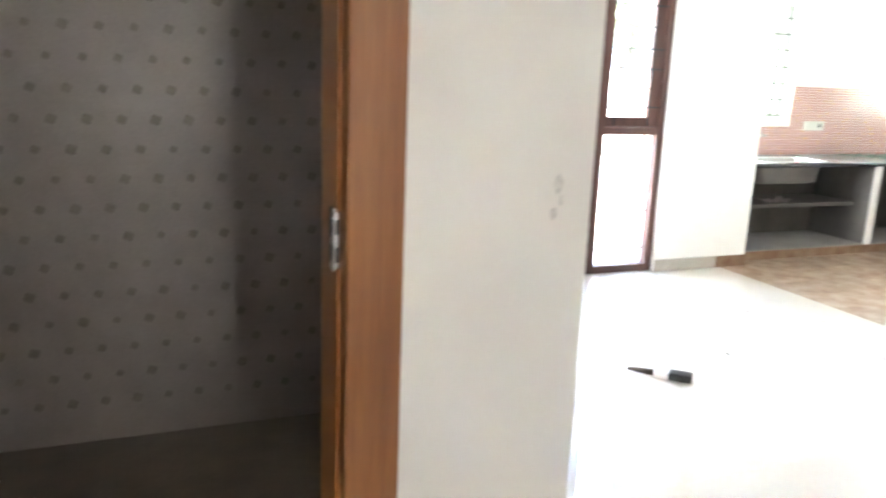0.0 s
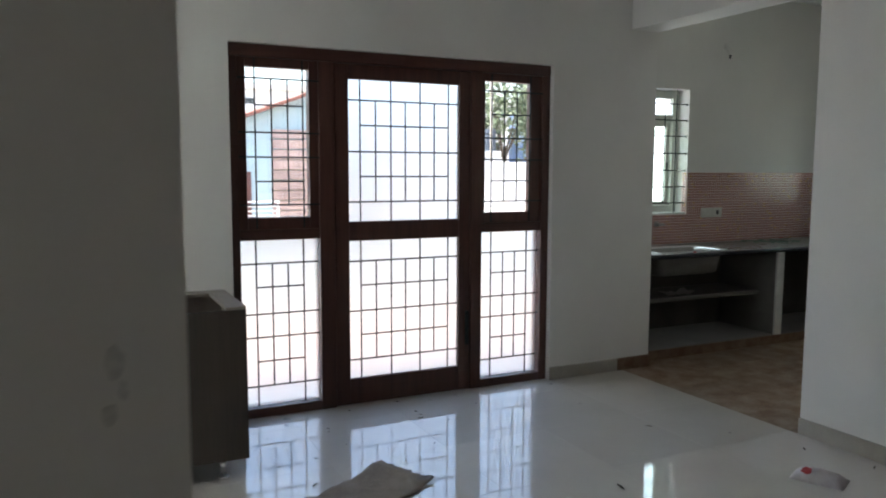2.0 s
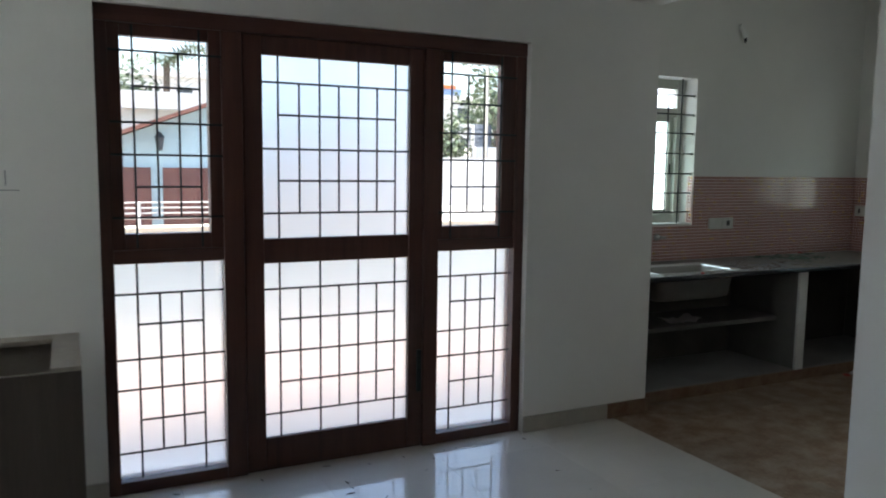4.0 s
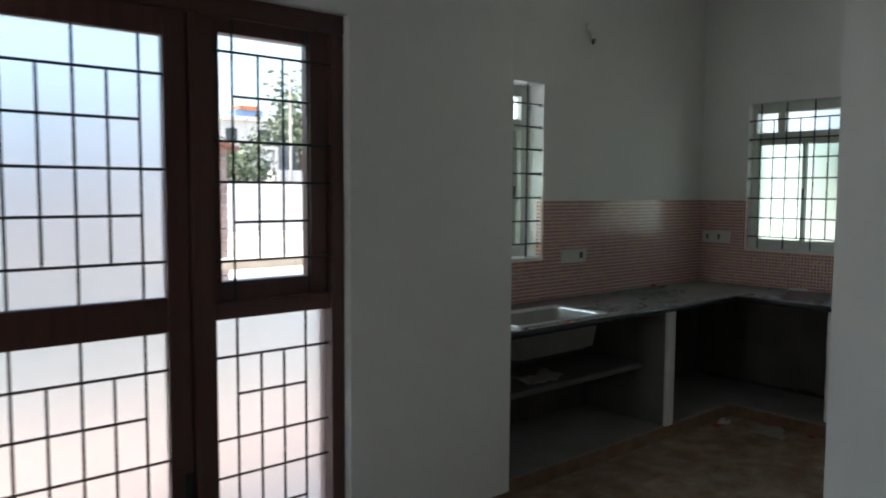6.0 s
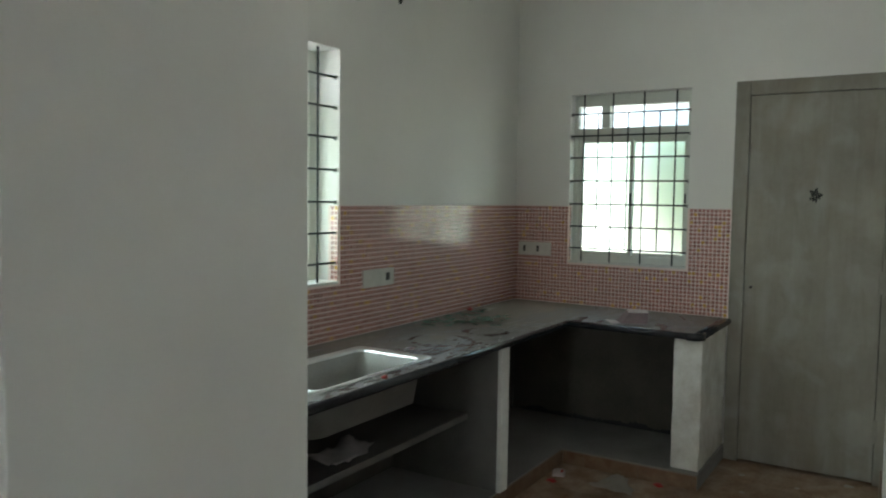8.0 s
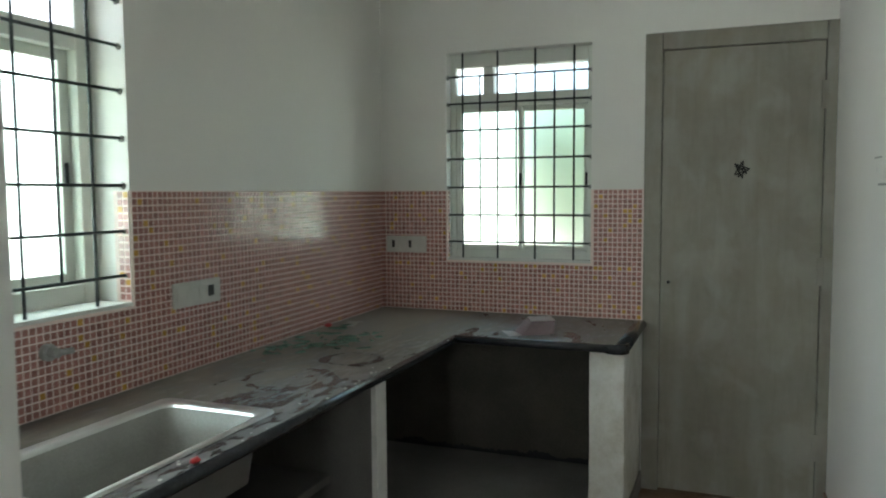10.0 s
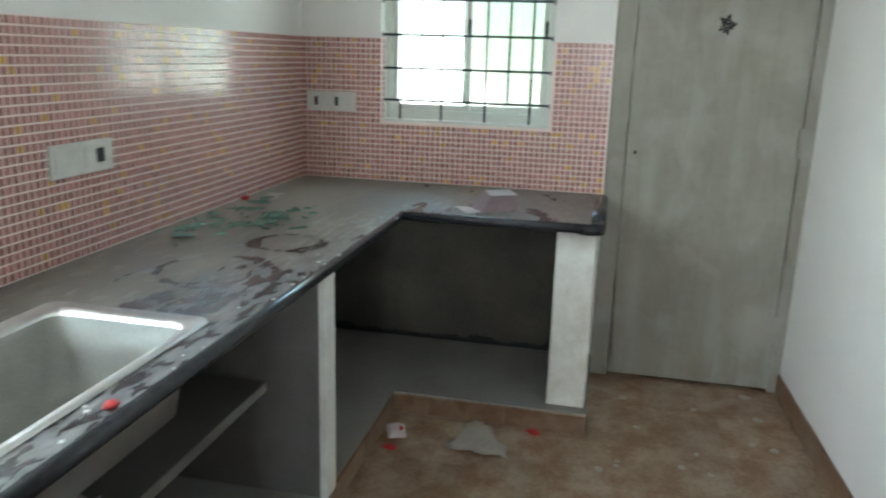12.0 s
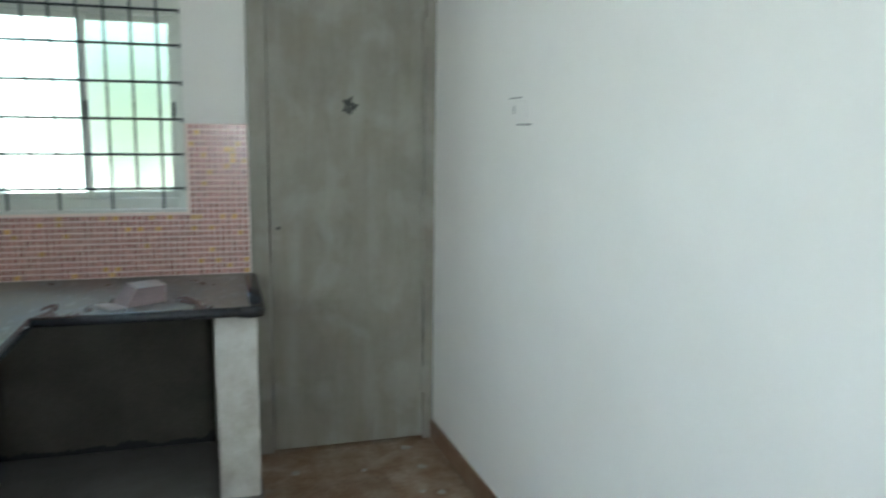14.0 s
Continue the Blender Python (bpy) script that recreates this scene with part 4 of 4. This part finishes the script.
# ---- outside ----
GZ = -0.6
structure("ground", boxes(((-900, -900, GZ - 1), (900, 900, GZ))), GROUND, "pale dusty ground and yard", "ground")
structure("terrace", boxes(((-3, 5.606, GZ), (4.955, 8.05, -0.03)), ((4.955, 6.338, GZ), (12, 8.05, -0.03))), TERRACOTTA, "terracotta terrace paving", "terrace")
parapet = thing("parapet", boxes(((-3, 7.92, -0.03), (12, 8.04, 0.70))), BLUEWALL, "pale blue rendered terrace parapet with a cream top rail", "parapet")
part("top_rail", boxes(((-3, 7.90, 0.915), (12, 8.06, 0.985)), bevel=0.01), CREAM, parapet)
for k in range(9):
    part("rail_post", boxes(((-2.9 + k * 1.8, 7.93, 0.70), (-2.78 + k * 1.8, 8.03, 0.915))), CREAM, parapet)

house = holder("neighbour_house", "pale blue house with salmon stone cladding and red tiled gable roof", "house")
part("wall", boxes(((0.6, 12, GZ), (4.05, 17, 1.45))), BLUEWALL, house)
bm = bmesh.new()
APX, APZ, LX, LZ, RX, RZ = 4.9, 2.60, 0.5, 0.92, 6.76, 2.02
lo = [bm.verts.new(c) for c in ((0.6, 12.001, 0.8), (6.9, 12.001, 0.8), (6.9, 12.001, RZ - 0.03), (APX, 12.001, APZ), (0.6, 12.001, LZ + 0.04))]
hi = [bm.verts.new((w.co.x, 17, w.co.z)) for w in lo]
bm.faces.new(lo), bm.faces.new(hi[::-1])
for i in range(5):
    bm.faces.new((lo[i], hi[i], hi[(i + 1) % 5], lo[(i + 1) % 5]))
part("gable", bm, BLUEWALL, house)
for a, b in (((LX - 0.3, LZ - 0.08), (APX, APZ)), ((APX, APZ), (RX + 0.2, RZ - 0.08))):
    bm = bmesh.new()
    lo = [bm.verts.new((x, yy, z + dz)) for yy in (11.75, 17.2) for (x, z), dz in ((a, 0.0), (b, 0.0), (b, 0.05), (a, 0.05))]
    for q in ((0, 1, 2, 3), (7, 6, 5, 4), (0, 4, 5, 1), (1, 5, 6, 2), (2, 6, 7, 3), (3, 7, 4, 0)):
        bm.faces.new([lo[i] for i in q])
    part("roof", bm, ROOFTILE, house, "red tiled roof slope")
clad = part("cladding", boxes(((4.05, 11.99, GZ), (6.9, 17, 1.6))), CREAM, house)
rng = random.Random(3)
z = GZ
while z < 2.2:
    x = 4.05
    while x < 6.9:
        w = rng.uniform(0.5, 0.9)
        x2 = min(6.9, x + w)
        top = APZ - (APX - x) * 0.33 if x2 < APX else RZ + 0.0
        if z + 0.12 < min(top, 2.2):
            part("stone", boxes(((x, 11.955 - rng.uniform(0, 0.02), z), (x2 - 0.015, 11.992, z + 0.125))), STONEBAND, clad)
        x = x2
    z += 0.145
for x0, x1 in ((1.3, 1.9), (2.42, 3.05), (3.19, 3.74)):
    d = part("door", boxes(((x0, 11.95, GZ), (x1, 11.998, 1.395))), DOORBROWN, house, "brown painted double door")
    part("panel", boxes(((x0 + 0.05, 11.94, 0.5), ((x0 + x1) / 2 - 0.02, 11.949, 1.3)), (((x0 + x1) / 2 + 0.02, 11.94, 0.5), (x1 - 0.05, 11.949, 1.3))), DOORBROWN, d)
part("lantern", rod(rod(rod(bmesh.new(), (3.15, 11.86, 1.60), (3.15, 11.86, 1.76), 0.035, 6, 0.06), (3.15, 11.86, 1.76), (3.15, 11.86, 1.83), 0.075, 6, 0.01), (3.15, 11.86, 1.72), (3.15, 12.0, 1.72), 0.012, 6), DARKPANE, house, "small dark wall lantern")
for k in range(4):
    part("rail", rod(bmesh.new(), (0.6, 11.4, 0.805 + k * 0.062), (4.0, 11.4, 0.805 + k * 0.062), 0.009, 6), WHITEWALL, house, "white railing bar")
for k in range(4):
    part("rail_post", rod(bmesh.new(), (0.62 + k * 1.12, 11.4, GZ), (0.62 + k * 1.12, 11.4, 0.99), 0.02, 6), WHITEWALL, house)
thing("compound_wall", boxes(((6, 38, GZ), (60, 38.25, 1.9))), WHITEWALL, "long white compound wall across the yard", "wall")
thing("yard_slab", boxes(((7.5, 14, GZ - 0.3), (40, 37.9, GZ + 0.02))), CONCRETE, "sunlit concrete yard", "yard")
tank = holder("water_tank", "dark ribbed water tank on a white stand", "water tank")
bm = bmesh.new()
for k in range(5):
    bmesh.ops.create_cone(bm, cap_ends=True, segments=20, radius1=0.68, radius2=0.62, depth=0.26, matrix=Matrix.Translation((24.3, 42, 2.75 + k * 0.26)))
part("barrel", bm, TANKBLUE, tank)
part("stand", boxes(((23.6, 41.3, GZ), (25.0, 42.7, 2.6))), WHITEWALL, tank)
frame_ = holder("pergola_frame", "white painted gate frame behind the wall", "gate frame")
for x in (22.3, 23.2):
    part("upright", boxes(((x, 41, GZ), (x + 0.16, 41.2, 3.7))), WHITEWALL, frame_)
part("crossbar", boxes(((22.3, 41.001, 3.7), (23.36, 41.2, 3.86))), WHITEWALL, frame_)


def building(x, y, w, d, h, mat, label, storeys, roofmat):
    b = holder("apartment_building", label, "building")
    part("wall", boxes(((x, y, GZ), (x + w, y + d, h))), mat, b)
    part("roof", boxes(((x - 0.3, y - 0.3, h), (x + w + 0.3, y + d + 0.3, h + 0.35))), roofmat, b)
    n = max(2, int(w / 3))
    for s in range(storeys):
        for i in range(n):
            cx, cz = x + (i + 0.5) * w / n, GZ + (s + 0.55) * (h - GZ) / storeys
            win = part("window", boxes(((cx - 0.6, y - 0.06, cz - 0.6), (cx + 0.6, y - 0.001, cz + 0.6))), WHITEWALL, b)
            part("pane", boxes(((cx - 0.5, y - 0.09, cz - 0.5), (cx + 0.5, y - 0.061, cz + 0.5))), DARKPANE, win)
    return b


building(26, 62, 12, 9, 7.2, WHITEWALL, "white apartment building beyond the trees", 3, WHITEWALL)
roof_room = holder("rooftop_room", "small blue rooftop room under an orange sheet", "building")
part("wall", boxes(((31.0, 62.2, 7.55), (33.5, 63.6, 8.15))), BLUEPAINT, roof_room)
part("roof", boxes(((31.3, 62.1, 8.15), (32.9, 63.7, 8.45))), ORANGE, roof_room, "bright orange sheet roof")
building(40, 60, 12, 9, 7.5, BLUEPAINT, "blue apartment building with a pale roof", 3, WHITEWALL)
building(4, 55, 14, 9, 7.0, WHITEWALL, "white apartment building behind the tiled house", 3, WHITEWALL)
building(-14, 48, 12, 9, 6.0, CREAM, "cream building behind the tiled house", 2, WHITEWALL)
thing("electric_pole", rod(bmesh.new(), (23.3, 39.5, GZ), (23.3, 39.5, 9.4), 0.10, 8, 0.06), CONCRETE, "tall slender concrete pole behind the wall", "pole")


def tree(x, y, h, spread, label, seed, n=1500, leafsize=0.22):
    t = holder("tree", label, "tree")
    r = random.Random(seed)
    bm = bmesh.new()
    rod(bm, (0, 0, 0), (0.1, 0, h * 0.45), 0.16, 8, 0.10)
    tips = []
    for k in range(7):
        a = k * 0.9 + r.random()
        tip = Vector((math.cos(a) * spread * r.uniform(0.4, 0.8), math.sin(a) * spread * r.uniform(0.4, 0.8), h * r.uniform(0.6, 0.95)))
        rod(bm, (0.1, 0, h * r.uniform(0.3, 0.45)), tip, 0.07, 6, 0.02)
        tips.append(tip)
    part("trunk", bm, BARK, t)
    vs, fs = [], []
    for k in range(n):
        c = r.choice(tips) + Vector((r.gauss(0, spread * 0.26), r.gauss(0, spread * 0.26), r.gauss(0, h * 0.11)))
        u = Vector((r.gauss(0, 1), r.gauss(0, 1), r.gauss(0, 0.6))).normalized()
        w = u.cross(Vector((r.gauss(0, 1), r.gauss(0, 1), r.gauss(0, 1)))).normalized()
        s = leafsize * r.uniform(0.6, 1.3)
        i = len(vs)
        vs += [c - u * s, c + w * s * 0.45, c + u * s, c - w * s * 0.45]
        fs.append((i, i + 1, i + 2, i + 3))
    me = bpy.data.meshes.new("crown")
    me.from_pydata(vs, [], fs)
    me.materials.append(LEAF)
    c = new("crown", me)
    c.parent = t
    t.matrix_basis = pose(x, y, GZ)
    return t


tree(26.2, 43, 8.0, 2.6, "tall leafy tree behind the white wall", 1, 1700)
tree(21.2, 41, 4.6, 1.4, "low bushy green tree behind the white wall", 2, 1200, 0.18)
tree(30.5, 45, 7.0, 2.6, "leafy tree behind the white wall", 4, 1800)
palm = holder("palm_tree", "distant palm over the neighbour's roof", "tree")
part("trunk", rod(bmesh.new(), (0, 0, 0), (0.1, 0, 4.95), 0.13, 8, 0.09), BARK, palm)
vs, fs = [], []
rng = random.Random(17)
for k in range(16):
    a = k * 0.785 + rng.uniform(-0.2, 0.2)
    lift = rng.uniform(0.2, 1.1)
    for i in range(14):
        t = i / 13
        c = Vector((0.1 + math.cos(a) * t * 1.6, math.sin(a) * t * 1.6, 4.95 + lift * t * 1.5 - 1.5 * t * t))
        side = Vector((-math.sin(a), math.cos(a), -0.5))
        for sg in (-1, 1):
            q = len(vs)
            vs += [c, c + side * sg * 0.42 * (1 - t * 0.6) + Vector((math.cos(a), math.sin(a), 0)) * 0.15, c + Vector((math.cos(a), math.sin(a), 0)) * 0.07]
            fs.append((q, q + 1, q + 2))
me = bpy.data.meshes.new("crown")
me.from_pydata(vs, [], fs)
me.materials.append(LEAF)
crown = new("crown", me)
crown.parent = palm
palm.matrix_basis = pose(4.75, 25.8, GZ)
building(-6, 19, 12.5, 5, 2.55, WHITEWALL, "low white flat-roofed building behind the tiled house", 1, WHITEWALL)
tree(4.15, 27, 4.7, 0.7, "bushy green tree behind the low white building", 6, 900, 0.13)
tree(10.3, 5.45, 2.6, 0.7, "leafy green shrub outside the kitchen window", 8, 1500, 0.10)
roof_tank = holder("roof_tank", "grey water tank with a dark lid on a roof", "water tank")
part("barrel", rod(bmesh.new(), (3.25, 26, GZ), (3.25, 26, 4.30), 0.30, 20), BLUEWALL, roof_tank, smooth=False)
part("lid", rod(rod(bmesh.new(), (3.25, 26, 4.30), (3.25, 26, 4.40), 0.34, 20), (3.25, 26, 4.40), (3.25, 26, 4.46), 0.30, 20, 0.16), DARKPANE, roof_tank, "dark lid")
thing("boundary_wall", boxes(((13.2, -5, GZ), (13.4, 9, 1.2))), WHITEWALL, "white boundary wall outside the kitchen", "wall")

# ---- pieces: floor tiles ----
def tiles(parent, mesh_size, x0, x1, y0, y1, mat, name, skip=None, gap=0.0008):
    bm = bmesh.new()
    h = mesh_size / 2 - gap / 2
    box(bm, (-h, -h, -0.004), (h, h, 0))
    me = mesh_of(name, bm, mat)
    nx, ny = int(round((x1 - x0) / mesh_size + 0.49)), int(round((y1 - y0) / mesh_size + 0.49))
    for j in range(ny):
        for i in range(nx):
            cx, cy = x0 + (i + 0.5) * mesh_size, y0 + (j + 0.5) * mesh_size
            if skip and skip(cx, cy):
                continue
            ob = new(name, me)
            ob.parent = parent
            ob.location = (cx, cy, 0)


tiles(floor, 0.605, -0.495, 4.94, -1.5, 5.50, FLOOR, "floor_tile", lambda x, y: (x < 1.2 and 2.2 < y < 3.5))
tiles(floor, 0.3, 4.947, 8.0, 3.96, 5.5, BROWN_TILE, "brown_floor_tile", None, 0.0016)

# ---- pieces: mosaic splashback ----
P = 0.0225
splash = structure("splashback", boxes(((5.19, 6.1005, CZ), (W1[0], 6.1068, 1.409)), ((W1[0], 6.1005, CZ), (W1[1], 6.1068, W1[2])), ((W1[1], 6.1005, CZ), (7.979, 6.1068, 1.409)), ((7.9785, W2[1], CZ), (7.9848, 6.1, 1.409)), ((7.9785, W2[0], CZ), (7.9848, W2[1], W2[2])), ((7.9785, 4.762, CZ), (7.9848, W2[0], 1.409)), ((W1[1] - 0.0068, 6.1068, W1[2] + 0.012), (W1[1] - 0.0005, 6.165, 1.409)), ((7.9848, W2[1] - 0.0068, W2[2] + 0.012), (8.012, W2[1] - 0.0005, 1.409))), MORTAR, "pink and ochre mosaic splashback with pale pink joints", "splashback")
bm = bmesh.new()
box(bm, (0.0022, -0.0007, 0.0022), (P - 0.0022, 0, P - 0.0022))
tile_me = mesh_of("tile", bm, MOSAIC_ONE)
bm = bmesh.new()
box(bm, (0.0022, -0.0007, 0.0022), (P - 0.0022, 0, P - 0.0022))
ochre_me = mesh_of("tile", bm, MOSAIC_OCHRE)
rng = random.Random(41)
vs, fs = [], []


def joined(o, ux, uy):
    """One piece at corner o, along ux, facing uy."""
    g, q = 0.0022, P - 0.0022
    i = len(vs)
    for d in (0.0, 0.0007):
        for a, b in ((g, g), (q, g), (q, q), (g, q)):
            vs.append(o + ux * a + uy * d + Vector((0, 0, b)))
    fs.extend([tuple(i + k for k in f) for f in ((4, 5, 6, 7), (0, 1, 5, 4), (1, 2, 6, 5), (2, 3, 7, 6), (3, 0, 4, 7))])


rows = 27
for j in range(rows):
    z = CZ + 0.001 + j * P
    for i in range(-45, 79):
        x = W1[1] + i * P
        if x < 5.195 or x + P > 7.99:
            continue
        if x < W1[1] - 0.001 and x + P > W1[0] and z + P * 0.6 > W1[2]:
            continue
        if 6.26 < x < 6.75 and 1.105 < z < 1.42:
            ob = new("tile", ochre_me if rng.random() < 0.055 else tile_me)
            ob.parent = splash
            ob.location = (x, 6.1005, z)
        else:
            joined(Vector((x, 6.1005, z)), Vector((1, 0, 0)), Vector((0, -1, 0)))
    for i in range(-16, 44):
        y = W2[1] - i * P
        if y - P < 4.762 or (y - P < W2[1] - 0.001 and y > W2[0] + 0.008 and z + P * 0.6 > W2[2]):
            continue
        joined(Vector((7.9785, y, z)), Vector((0, -1, 0)), Vector((-1, 0, 0)))
    if z > W1[2] + 0.01:
        for i in range(2):
            joined(Vector((W1[1] - 0.0068, 6.1068 + i * P, z)), Vector((0, 1, 0)), Vector((-1, 0, 0)))
            if i < 1 and z > W2[2] + 0.01:
                joined(Vector((7.986 + i * P, W2[1] - 0.0068, z)), Vector((1, 0, 0)), Vector((0, -1, 0)))
me = bpy.data.meshes.new("mosaic_field")
me.from_pydata(vs, [], fs)
me.materials.append(MOSAIC_ALL)
me.materials.append(MOSAIC_OCHRE)
for k in range(0, len(me.polygons), 5):
    if rng.random() < 0.055:
        for q in range(k, k + 5):
            me.polygons[q].material_index = 1
field = new("mosaic_field", me)
field.parent = splash
tagged(field, "small glazed mosaic pieces", kind="stuff")
